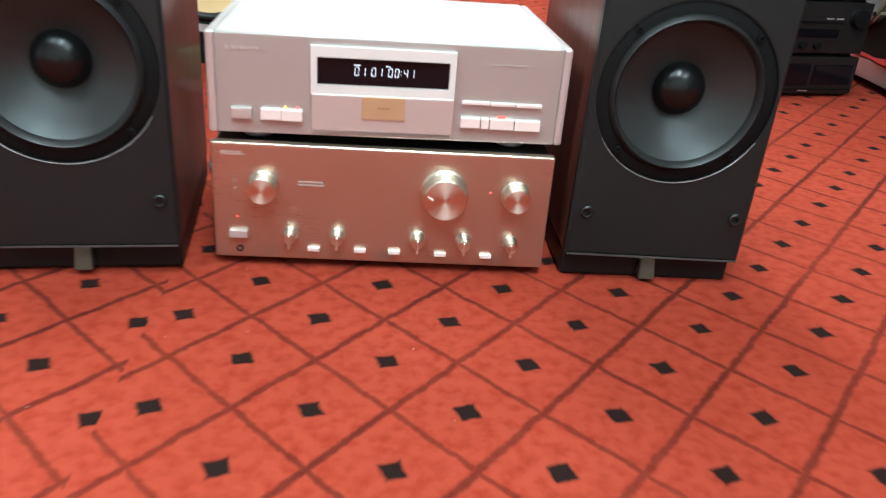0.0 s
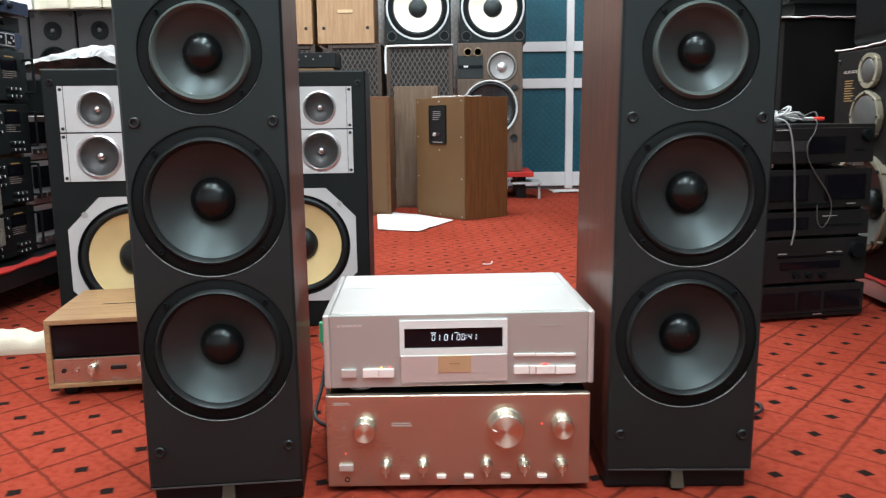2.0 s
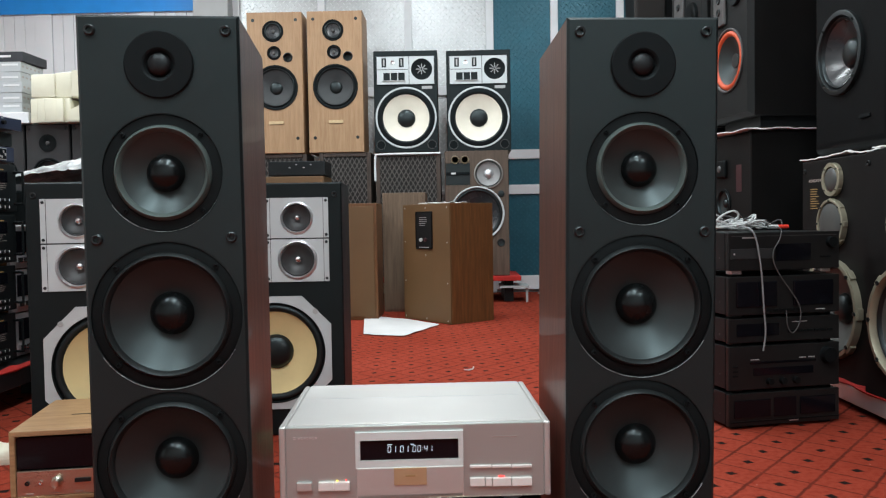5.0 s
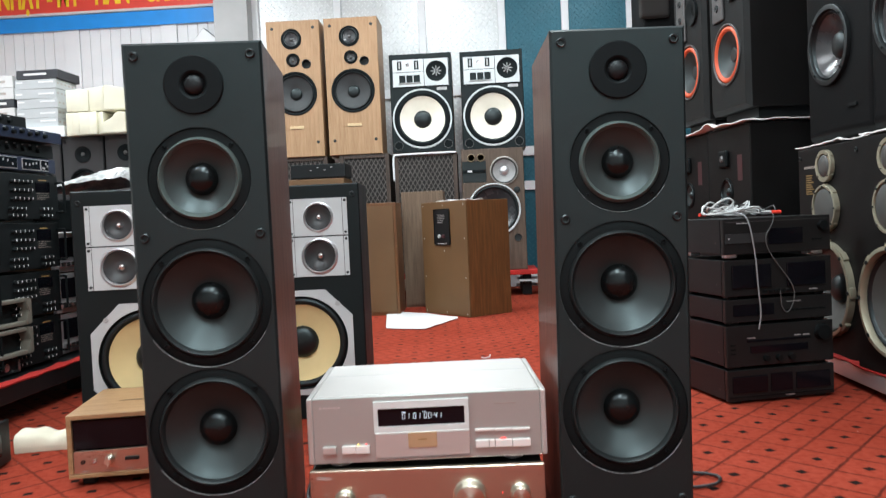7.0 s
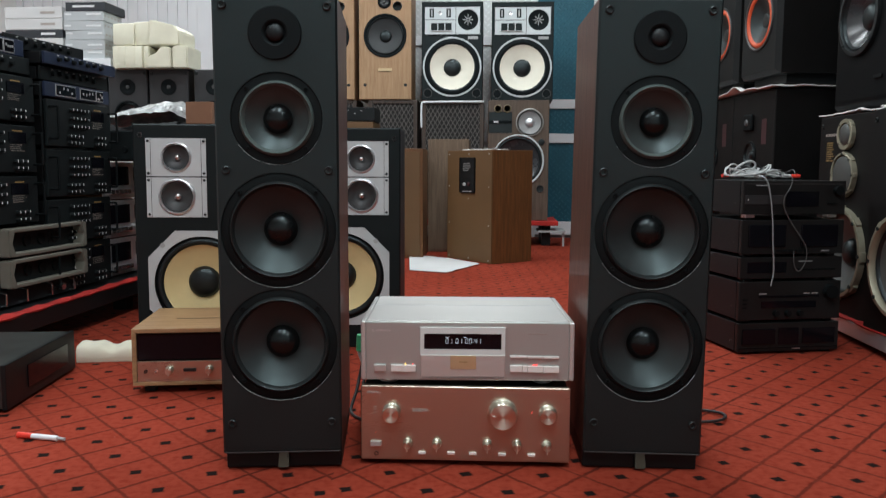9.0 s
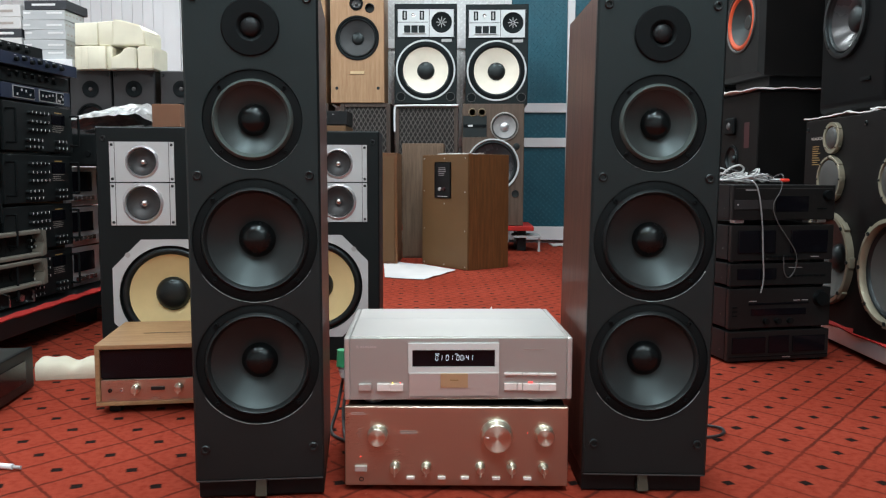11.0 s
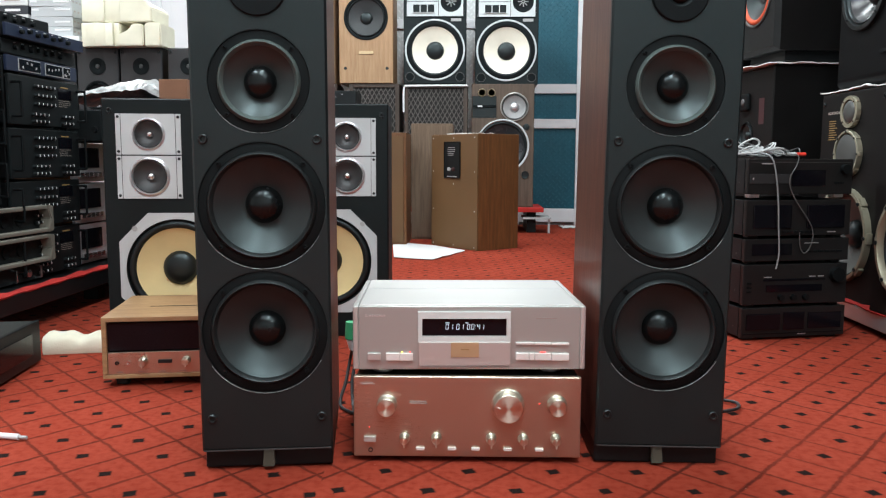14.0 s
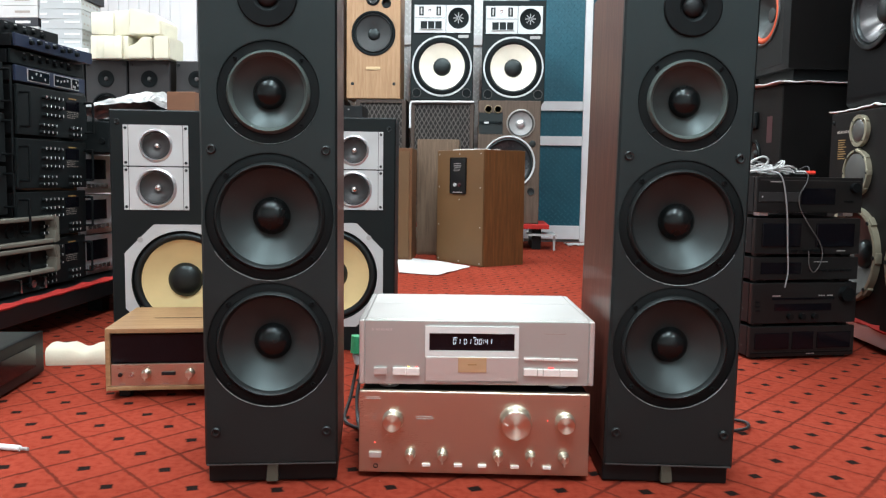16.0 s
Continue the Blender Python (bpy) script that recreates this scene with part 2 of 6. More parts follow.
ALU = mat("satin_aluminium", (0.70, 0.71, 0.73), 0.38, metal=0.85, var=0.06, fine=250, bump=0.05)
ALU_PLATE = mat("silver_plate", (0.54, 0.58, 0.59), 0.42, metal=0.15, var=0.05, fine=400, bump=0.05)
CHROME = mat("chrome", (0.75, 0.76, 0.77), 0.26, metal=1.0, var=0.05, bump=0.0)
STEEL_EDGE = mat("worn_steel_edge", (0.50, 0.52, 0.52), 0.45, tint=(0.8, 0.97, 1.0), metal=0.0, var=0.2)
GOLD_METAL = brushed("champagne_aluminium", (0.52, 0.435, 0.35), 0.29, metal=0.88)
GOLD_PALE = brushed("pale_champagne_aluminium", (0.58, 0.58, 0.56), 0.34, metal=0.55)
GOLD_SIDE = brushed("champagne_front", (0.44, 0.475, 0.46), 0.32, metal=0.56)
DISPLAY_FRAME = mat("pale_silver_frame", (0.70, 0.77, 0.76), 0.38, metal=0.3, var=0.04, fine=500, bump=0.03)
TOP_SILVER = mat("silver_lacquer_top", (0.57, 0.56, 0.54), 0.40, metal=0.45, var=0.04, fine=500, bump=0.04)
KNOB = turned("turned_champagne_knob", (0.74, 0.76, 0.66), 0.36)
BUTTON = mat("pearl_button", (0.80, 0.78, 0.75), 0.35, metal=0.25, var=0.05)
BADGE = mat("gold_badge", (0.58, 0.44, 0.26), 0.4, metal=0.6, var=0.12, fine=90)
GLASS_BLACK = mat("black_display_glass", (0.004, 0.004, 0.006), 0.14, var=0.1, bump=0.0, spec=0.22)
MAHOGANY = wood("mahogany_veneer", (0.060, 0.018, 0.012), (0.120, 0.038, 0.024), 0.42, coat=0.06)
WALNUT = wood("walnut_veneer", (0.098, 0.039, 0.012), (0.178, 0.076, 0.024), 0.45)
OAK = wood("light_oak_veneer", (0.33, 0.190, 0.095), (0.44, 0.275, 0.150), 0.5)
RECEIVER_WOOD = wood("honey_walnut_case", (0.27, 0.15, 0.07), (0.42, 0.26, 0.13), 0.4, stretch=(0.7, 9, 9))
FIBREBOARD = mat("brown_fibreboard", (0.122, 0.064, 0.023), 0.6, var=0.12, fine=120, coarse=3)
BROWN_BAFFLE = wood("dull_brown_baffle", (0.066, 0.043, 0.029), (0.115, 0.078, 0.054), 0.55)
GREYWOOD = wood("faded_walnut", (0.112, 0.071, 0.043), (0.18, 0.122, 0.078), 0.55)
DARK_WOOD = wood("dark_brown_grille_frame", (0.035, 0.022, 0.016), (0.07, 0.046, 0.034), 0.5)
GRILLE_CLOTH = mat("black_grille_cloth", (0.020, 0.018, 0.017), 0.9, fine=900, bump=0.4)
LATTICE = mat("grey_brown_lattice", (0.085, 0.076, 0.070), 0.6, var=0.2)
TEAL_PLATE = diamond_plate("teal_tread_plate", (0.010, 0.105, 0.150), 0.42, 0.25)
WHITE_PLATE = diamond_plate("silver_tread_plate", (0.62, 0.64, 0.645), 0.38, 0.4)
WHITE_FRAME = mat("white_painted_steel", (0.78, 0.80, 0.82), 0.45, var=0.06, fine=60, coarse=4)
WHITE_SHEET = mat("white_corrugated_steel", (0.74, 0.76, 0.78), 0.45, var=0.05, coarse=2)
GREY_STEEL = mat("grey_painted_steel", (0.40, 0.41, 0.41), 0.5, var=0.1, coarse=3)
PLASTER = mat("white_plaster", (0.72, 0.72, 0.70), 0.85, var=0.06, coarse=2)
DARK_WALL = mat("dark_grey_cladding", (0.055, 0.058, 0.06), 0.7, var=0.15, coarse=3)
FOAM = mat("cream_foam", (0.74, 0.71, 0.57), 0.95, var=0.06, fine=220, coarse=12, bump=0.6, dist=0.002)
PAPER = mat("white_paper", (0.60, 0.595, 0.59), 0.8, var=0.05, coarse=5, bump=0.1)
CARD_GREY = mat("grey_printed_carton", (0.46, 0.48, 0.49), 0.7, var=0.08, coarse=6)
CARD_LIGHT = mat("pale_print", (0.72, 0.73, 0.73), 0.7, var=0.05)
CARD_BLACK = mat("black_carton", (0.03, 0.033, 0.04), 0.6, var=0.15)
CARD_BROWN = mat("brown_carton", (0.24, 0.115, 0.065), 0.8, var=0.1)
FOIL = mat("clear_plastic_wrap", (0.25, 0.257, 0.257), 0.30, var=0.5, fine=90, coarse=30, bump=0.6, dist=0.003, spec=0.6)
RED_CLOTH = mat("red_carpet_cloth", (0.42, 0.02, 0.015), 0.95, var=0.2, fine=500, bump=0.4)
BLUE_PANEL = mat("dark_blue_panel", (0.018, 0.028, 0.060), 0.4, metal=0.2, var=0.15)
CREAM_METAL = mat("cream_metal_handle", (0.155, 0.147, 0.120), 0.5, metal=0.2, var=0.12)
GOLD_FRAME = mat("tarnished_gold_frame", (0.33, 0.31, 0.23), 0.42, metal=0.5, var=0.15)
ORANGE = mat("orange_surround", (0.60, 0.085, 0.028), 0.5, var=0.08)
DARK_CONE = mat("dark_grey_cone", (0.034, 0.036, 0.039), 0.27, var=0.12, bump=0.05)
GREY_CABLE = mat("grey_cable_sheath", (0.50, 0.52, 0.52), 0.5, var=0.1)
DARK_CABLE = mat("dark_cable_sheath", (0.010, 0.010, 0.011), 0.5, var=0.1)
RED_PLUG = mat("red_plug", (0.75, 0.05, 0.03), 0.4, var=0.05)
GREEN_PLUG = mat("green_plug", (0.05, 0.35, 0.16), 0.4, var=0.05)
BANNER_RED = mat("red_banner_print", (0.75, 0.06, 0.04), 0.5, var=0.05)
BANNER_BLUE = mat("blue_banner_print", (0.008, 0.27, 0.76), 0.5, var=0.05)
BANNER_YELLOW = mat("yellow_banner_print", (0.90, 0.62, 0.02), 0.5, var=0.04)
PRINT_GREY = mat("grey_print", (0.36, 0.32, 0.29), 0.5, var=0.05, bump=0)
PRINT_GOLD = mat("bronze_print", (0.34, 0.22, 0.08), 0.5, var=0.05, bump=0)
PRINT_SILVER = mat("silver_print", (0.6, 0.6, 0.6), 0.4, metal=0.5, var=0.05, bump=0)
PRINT_RED = mat("dull_red_label", (0.045, 0.012, 0.015), 0.5, var=0.1, bump=0)
SEGMENT = glow("lit_segments", (0.75, 0.90, 1.0), 0.42)
LED_RED = glow("red_led", (1.0, 0.05, 0.04), 2.2)
LED_AMBER = glow("amber_led", (1.0, 0.55, 0.05), 4)
TUBE = glow("fluorescent_tube", (0.93, 0.97, 1.0), 14)


STUDIO_VINYL = mat("dark_grey_vinyl", (0.0032, 0.0038, 0.0043), 0.6, fine=700, spec=0.09)
CABINET_BLACK = mat("matt_black_cabinet", (0.0050, 0.0048, 0.0048), 0.6, fine=600, spec=0.18)
PACKING_FOAM = mat("white_foam_sheet", (0.76, 0.76, 0.75), 0.8, var=0.05, coarse=5, bump=0.1)


# ---- mesh helpers ----
def part(name, bm, material, parent=None, label="", smooth=False, angle=35):
    me = bpy.data.meshes.new(name)
    bm.normal_update()
    if smooth:
        for f in bm.faces:
            f.smooth = True
        lim = radians(angle)
        for e in bm.edges:
            if len(e.link_faces) == 2 and e.calc_face_angle(0) > lim:
                e.smooth = False
    bm.to_mesh(me)
    bm.free()
    me.materials.append(material)
    ob = new(name, me)
    ob.parent = parent
    if label:
        ob["label"] = label
    return ob


def thing(name, m, label, category, group="", kind=""):
    ob = new(name)
    ob.empty_display_size = 0.05
    ob.matrix_world = m
    return tagged(ob, label, category, group, kind)


def add_box(bm, cx, cy, cz, sx, sy, sz, bevel=0.0, seg=2, turn=None):
    m = Matrix.Translation((cx, cy, cz))
    if turn is not None:
        m = m @ turn
    r = bmesh.ops.create_cube(bm, size=1, matrix=m @ Matrix.Diagonal((sx, sy, sz, 1)))
    if bevel:
        edges = list({e for v in r["verts"] for e in v.link_edges})
        bmesh.ops.bevel(bm, geom=edges, offset=bevel, segments=seg, affect="EDGES", profile=0.6)
    return bm


def box(cx, cy, cz, sx, sy, sz, bevel=0.0, seg=2, turn=None):
    return add_box(bmesh.new(), cx, cy, cz, sx, sy, sz, bevel, seg, turn)


def add_lathe(bm, profile, cx=0.0, cz=0.0, n=48, y0=0.0):
    """Turn (radius, y) pairs round the axis that points out of a front at y = 0 (out is -y)."""
    rings = []
    for r, y in profile:
        if r < 1e-6:
            rings.append([bm.verts.new((cx, y0 + y, cz))])
        else:
            rings.append([bm.verts.new((cx + r * math.cos(2 * math.pi * k / n), y0 + y, cz + r * math.sin(2 * math.pi * k / n))) for k in range(n)])
    for a, b in zip(rings, rings[1:]):
        for k in range(n):
            j = (k + 1) % n
            if len(a) == 1 and len(b) > 1:
                bm.faces.new((a[0], b[j], b[k]))
            elif len(b) == 1 and len(a) > 1:
                bm.faces.new((a[k], a[j], b[0]))
            elif len(a) > 1:
                bm.faces.new((a[k], a[j], b[j], b[k]))
    bmesh.ops.recalc_face_normals(bm, faces=bm.faces)
    return bm


def lathe(profile, cx=0.0, cz=0.0, n=48, y0=0.0):
    return add_lathe(bmesh.new(), profile, cx, cz, n, y0)


def add_tube(bm, pts, r, n=8):
    pts = [Vector(p) for p in pts]
    rings, side = [], None
    for i, p in enumerate(pts):
        d = (pts[min(i + 1, len(pts) - 1)] - pts[max(i - 1, 0)]).normalized()
        if side is None:
            side = d.orthogonal().normalized()
        side = (side - d * side.dot(d)).normalized()
        up = d.cross(side)
        rings.append([bm.verts.new(p + r * (math.cos(2 * math.pi * k / n) * side + math.sin(2 * math.pi * k / n) * up)) for k in range(n)])
    for a, b in zip(rings, rings[1:]):
        for k in range(n):
            bm.faces.new((a[k], a[(k + 1) % n], b[(k + 1) % n], b[k]))
    bm.faces.new(rings[0][::-1])
    bm.faces.new(rings[-1])
    return bm


def smooth_path(points, steps=8):
    """A Catmull-Rom curve through the points."""
    p = [Vector(q) for q in points]
    p = [2 * p[0] - p[1], *p, 2 * p[-1] - p[-2]]
    out = []
    for i in range(1, len(p) - 2):
        for k in range(steps):
            t = k / steps
            out.append(0.5 * (2 * p[i] + (p[i + 1] - p[i - 1]) * t + (2 * p[i - 1] - 5 * p[i] + 4 * p[i + 1] - p[i + 2]) * t * t
                              + (3 * p[i] - p[i - 1] - 3 * p[i + 1] + p[i + 2]) * t ** 3))
    out.append(p[-2])
    return out


def pierced_front(bm, w, z0, z1, holes, y=0.0):
    """A flat front with round (x, z, r) or rectangular (x, z, w, h) holes cut through it."""
    vs = [Vector((-w / 2, z0)), Vector((w / 2, z0)), Vector((w / 2, z1)), Vector((-w / 2, z1))]
    loops = [[0, 1, 2, 3]]
    for h in holes:
        st = len(vs)
        if len(h) == 3:
            n = 48
            vs += [Vector((h[0] + h[2] * math.cos(2 * math.pi * k / n), h[1] + h[2] * math.sin(2 * math.pi * k / n))) for k in range(n)]
        else:
            n = 4
            hx, hz, hw, hh = h
            vs += [Vector((hx + a * hw / 2, hz + b * hh / 2)) for a, b in ((-1, -1), (1, -1), (1, 1), (-1, 1))]
        loops.append(list(range(st, st + n)))
    edges = [(lp[k], lp[(k + 1) % len(lp)]) for lp in loops for k in range(len(lp))]
    from mathutils import geometry
    ov, oe, of, *_ = geometry.delaunay_2d_cdt(vs, edges, [], 1, 1e-6)
    made = [bm.verts.new((v.x, y, v.y)) for v in ov]

    def in_hole(c):
        return any((c.x - h[0]) ** 2 + (c.y - h[1]) ** 2 < h[2] ** 2 if len(h) == 3 else abs(c.x - h[0]) < h[2] / 2 and abs(c.y - h[1]) < h[3] / 2 for h in holes)
    done = set()
    for f in of:
        key = frozenset(f)
        if key in done or in_hole(sum((ov[i] for i in f), Vector((0, 0))) / len(f)):
            continue
        done.add(key)
        bm.faces.new([made[i] for i in f])
    for f in bm.faces:
        f.normal_update()
        if f.normal.y > 0:
            f.normal_flip()


def cabinet(parent, w, h, d, z0, holes, front_mat, side_mat, ch=0.004, front_name="baffle", front_label="", rounds=1):
    """An enclosure whose pierced front lies at y = 0, in two parts: the front with its eased edge, and the case behind it."""
    bm = bmesh.new()
    pierced_front(bm, w - 2 * ch, z0 + ch, z0 + h - ch, holes)
    a = [bm.verts.new((sx * (w / 2 - ch), 0, z)) for sx, z in ((-1, z0 + ch), (1, z0 + ch), (1, z0 + h - ch), (-1, z0 + h - ch))]
    rings = [a]
    for k in range(1, rounds + 1):
        q = math.pi / 2 * k / rounds
        g = ch * (1 - math.sin(q))
        rings.append([bm.verts.new((sx * (w / 2 - g), ch * (1 - math.cos(q)), z)) for sx, z in ((-1, z0 + g), (1, z0 + g), (1, z0 + h - g), (-1, z0 + h - g))])
    e = max(0.014, ch + 0.002)
    rings.append([bm.verts.new((v.co.x, e, v.co.z)) for v in rings[-1]])
    for lo, hi in zip(rings, rings[1:]):
        for k in range(4):
            bm.faces.new((lo[k], hi[k], hi[(k + 1) % 4], lo[(k + 1) % 4]))
    front = part(front_name, bm, front_mat, parent, front_label, smooth=rounds > 1)
    bm = bmesh.new()
    i = 0.0006 if front_mat is not side_mat else 0
    rows = [[bm.verts.new((sx * (w / 2 - g), y, z)) for sx, z in ((-1, z0 + g), (1, z0 + g), (1, z0 + h - g), (-1, z0 + h - g))]
            for y, g in ((e, i), (d - 0.004, i), (d, 0.004))]
    for lo, hi in zip(rows, rows[1:]):
        for k in range(4):
            bm.faces.new((lo[k], hi[k], hi[(k + 1) % 4], lo[(k + 1) % 4]))
    bm.faces.new(rows[-1])
    bmesh.ops.recalc_face_normals(bm, faces=bm.faces)
    part("case", bm, side_mat, parent)
    return front


def driver(parent, x, z, r, name, frame_mat, surround_mat, cone_mat, cap_mat, inner=0.86, cone_r=0.74, cap_r=0.30, deep=0.32,
           proud=0.004, screws=4, cap_out=0.55, edge=None, octagon=False, screw_mat=None, phase=0.6):
    """A round loudspeaker unit in a front at y = 0: basket ring, rolled surround, cone and dust cap."""
    bm = bmesh.new()
    if octagon:
        n = 8
        prof = [(1.0, 0.0), (1.0, -proud), (inner, -proud * 0.9)]
        outer = []
        for k in range(n * 6):
            a = 2 * math.pi * k / (n * 6)
            q = math.pi / 4
            f = min(1.06, 1.0 / math.cos(((a + q / 2) % q) - q / 2) * 0.985)
            outer.append(f)
        rings = []
        for rad, yy in prof:
            rings.append([bm.verts.new((x + r * rad * (outer[k] if rad == 1.0 else 1) * math.cos(2 * math.pi * k / 48), yy,
                                        z + r * rad * (outer[k] if rad == 1.0 else 1) * math.sin(2 * math.pi * k / 48))) for k in range(48)])
        for a, b in zip(rings, rings[1:]):
            for k in range(48):
                bm.faces.new((a[k], a[(k + 1) % 48], b[(k + 1) % 48], b[k]))
        bmesh.ops.recalc_face_normals(bm, faces=bm.faces)
    else:
        add_lathe(bm, [(r, 0.001), (r, -proud), (r * 0.985, -proud - 0.001), (r * inner * 1.03, -proud - 0.001), (r * inner, -proud * 0.5), (r * inner, 0.012)], x, z)
    ring = part(name, bm, frame_mat, parent, smooth=True)
    s = r * inner
    c = r * cone_r
    bm = lathe([(s, 0.004), (s - (s - c) * 0.2, -0.003), ((s + c) / 2, -0.0065), (c + (s - c) * 0.2, -0.003), (c, 0.004)], x, z)
    part("surround", bm, surround_mat, ring, smooth=True, angle=60)
    k = r * cap_r
    d = (c - k) * deep * 1.5
    prof = [(c, 0.004)]
    for i in range(1, 7):
        t = i / 6
        prof.append((c + (k - c) * t, 0.004 + d * (t ** 0.85)))
    prof.append((k * 0.5, 0.004 + d * 1.02))
    prof.append((0, 0.004 + d * 1.02))
    part("cone", lathe(prof, x, z), cone_mat, ring, smooth=True, angle=60)
    dome = [(k * 1.04, d + 0.001), (k, d - 0.001)]
    for i in range(1, 7):
        a = math.pi / 2 * i / 6
        dome.append((k * math.cos(a), d - 0.001 - k * cap_out * math.sin(a)))
    part("dust_cap", lathe(dome, x, z, 32), cap_mat, ring, smooth=True, angle=70)
    if edge is not None:
        part("trim_ring", lathe([(r * 1.012, 0.0), (r * 1.012, -0.0015), (r * 0.998, -proud - 0.0012), (r * 0.985, -proud - 0.001)], x, z), edge, ring, smooth=True)
    for i in range(screws):
        a = math.pi / 4 * phase / 0.6 + 2 * math.pi * i / screws
        rr = r * (1 + inner) / 2
        bm = lathe([(r * 0.042, -proud - 0.0005), (r * 0.042, -proud - 0.004), (r * 0.025, -proud - 0.0045), (r * 0.02, -proud - 0.002), (0, -proud - 0.002)],
                   x + rr * math.cos(a), z + rr * math.sin(a), 12)
        part("screw", bm, screw_mat or CAP, ring, smooth=True)
    return ring


def grille_peg(parent, x, z, material=None):
    bm = lathe([(0.0085, 0.0), (0.0085, -0.003), (0.0065, -0.0045), (0.0045, -0.004), (0.0042, 0.012), (0, 0.012)], x, z, 20)
    part("grille_socket", bm, material or CAP, parent, smooth=True)


def lettering(name, text, size, m, material, parent, depth=0.0004, align="CENTER", bold=0.0):
    cu = bpy.data.curves.new(name, "FONT")
    cu.body, cu.size, cu.align_x, cu.align_y, cu.extrude, cu.offset = text, size, align, "CENTER", depth, bold
    tmp = new(name, cu)
    bpy.context.view_layer.update()
    me = bpy.data.meshes.new_from_object(tmp.evaluated_get(bpy.context.evaluated_depsgraph_get()))
    bpy.data.objects.remove(tmp)
    me.materials.clear()
    me.materials.append(material)
    ob = new(name, me)
    ob.parent = parent
    ob.matrix_local = m
    return ob


FRONT = pose(0, 0, 0, 90, 0, 0)


def bars(name, parent, x, z, w, h, rows, material, y=-0.0006, seed=1, gap=0.5):
    """Unreadable print as thin plain bars."""
    rnd = random.Random(seed)
    bm = bmesh.new()
    step = h / rows
    for i in range(rows):
        ww = w * (0.65 + 0.35 * rnd.random()) if rows > 1 else w
        add_box(bm, x - (w - ww) / 2, y, z + h / 2 - step * (i + 0.5), ww, 0.0006, step * gap)
    return part(name, bm, material, parent)


# ---- setting ----
R = ROOM
floor = tagged(part("floor", box((R["x0"] + R["x1"]) / 2, (R["y0"] + R["y1"]) / 2, -0.05, R["x1"] - R["x0"], R["y1"] - R["y0"], 0.1), CARPET),
               "worn red carpet with black diamond lines and squares", "floor", kind="structure")
tagged(part("ceiling", box((R["x0"] + R["x1"]) / 2, (R["y0"] + R["y1"]) / 2, R["z1"] + 0.05, R["x1"] - R["x0"], R["y1"] - R["y0"], 0.1), PLASTER),
       "plain white shop ceiling", "ceiling", kind="structure")
tagged(part("wall_south", box((R["x0"] + R["x1"]) / 2, R["y0"] - 0.05, R["z1"] / 2, R["x1"] - R["x0"], 0.1, R["z1"]), PLASTER), "plain white shop wall", "wall", kind="structure")
tagged(part("wall_west", box(R["x0"] - 0.05, (R["y0"] + R["y1"]) / 2, R["z1"] / 2, 0.1, R["y1"] - R["y0"], R["z1"]), PLASTER), "plain white shop wall", "wall", kind="structure")
tagged(part("wall_east", box(R["x1"] + 0.05, (R["y0"] + R["y1"]) / 2, R["z1"] / 2, 0.1, R["y1"] - R["y0"], R["z1"]), DARK_WALL), "dark grey shop wall", "wall", kind="structure")
for tx, ty in TUBES:
    t = thing("ceiling_light", pose(tx, ty, R["z1"]), "white fluorescent batten under the ceiling", "ceiling light", "ceiling lights")
    part("housing", box(0, 0, -0.03, 0.14, 1.24, 0.06, 0.008), WHITE_FRAME, t)
    bm = bmesh.new()
    add_tube(bm, [(0, -0.59, -0.085), (0, 0.59, -0.085)], 0.014, 12)
    part("tube", bm, TUBE, t, smooth=True)

# back wall: tread plate panels in white steel frames, then white ribbed sheet beyond a grey post
WY = R["y1"]
wall_n = tagged(part("wall_north", box((R["x0"] + R["x1"]) / 2, WY + 0.08, R["z1"] / 2, R["x1"] - R["x0"], 0.1, R["z1"]), GREY_STEEL), "steel-clad back wall", "wall", kind="structure")
XS = [-1.82, -1.075, -0.325, 0.38, 0.935, 1.50, 2.06, 2.63, 3.2]
for i, (a, b) in enumerate(zip(XS, XS[1:])):
    teal = i >= 3
    zs = [0.05, 0.895, 1.199, R["z1"]] if teal else [0.05, 0.9, 1.76, R["z1"]]
    for z0, z1 in zip(zs, zs[1:]):
        part("panel", box((a + b) / 2, WY + 0.015, (z0 + z1) / 2, b - a - 0.004, 0.02, z1 - z0 - 0.004), TEAL_PLATE if teal else WHITE_PLATE, wall_n,
             "teal painted tread plate" if teal else "silver tread plate")
    for z in zs[1:-1]:
        part("rail", box((a + b) / 2, WY - 0.008, z, b - a - 0.066, 0.03, 0.082, 0.003, 1), WHITE_FRAME, wall_n)
    part("bottom_rail", box((a + b) / 2, WY - 0.008, 0.085, b - a - 0.066, 0.03, 0.12, 0.003, 1), WHITE_FRAME, wall_n)
for x in XS:
    part("stile", box(x, WY - 0.01, R["z1"] / 2, 0.064, 0.034, R["z1"], 0.003, 1), WHITE_FRAME, wall_n)
tagged(part("steel_post", box(-1.995, WY - 0.09, R["z1"] / 2, 0.30, 0.16, R["z1"], 0.006), GREY_STEEL), "grey painted steel post", "post", kind="structure")
x, k = -2.16, 0
while x > R["x0"]:
    w = 0.094 if k % 9 != 4 else 0.15
    wide = w > 0.1
    part("sheet_rib", box(x - w / 2, WY + (0.006 if not wide else -0.006), R["z1"] / 2, w - 0.0035, 0.03, R["z1"], 0.0025, 1), WHITE_SHEET, wall_n)
    x -= w
    k += 1
part("sheet_ground", box((R["x0"] - 2.16) / 2, WY + 0.02, R["z1"] / 2, -2.16 - R["x0"], 0.012, R["z1"]), WHITE_SHEET, wall_n)

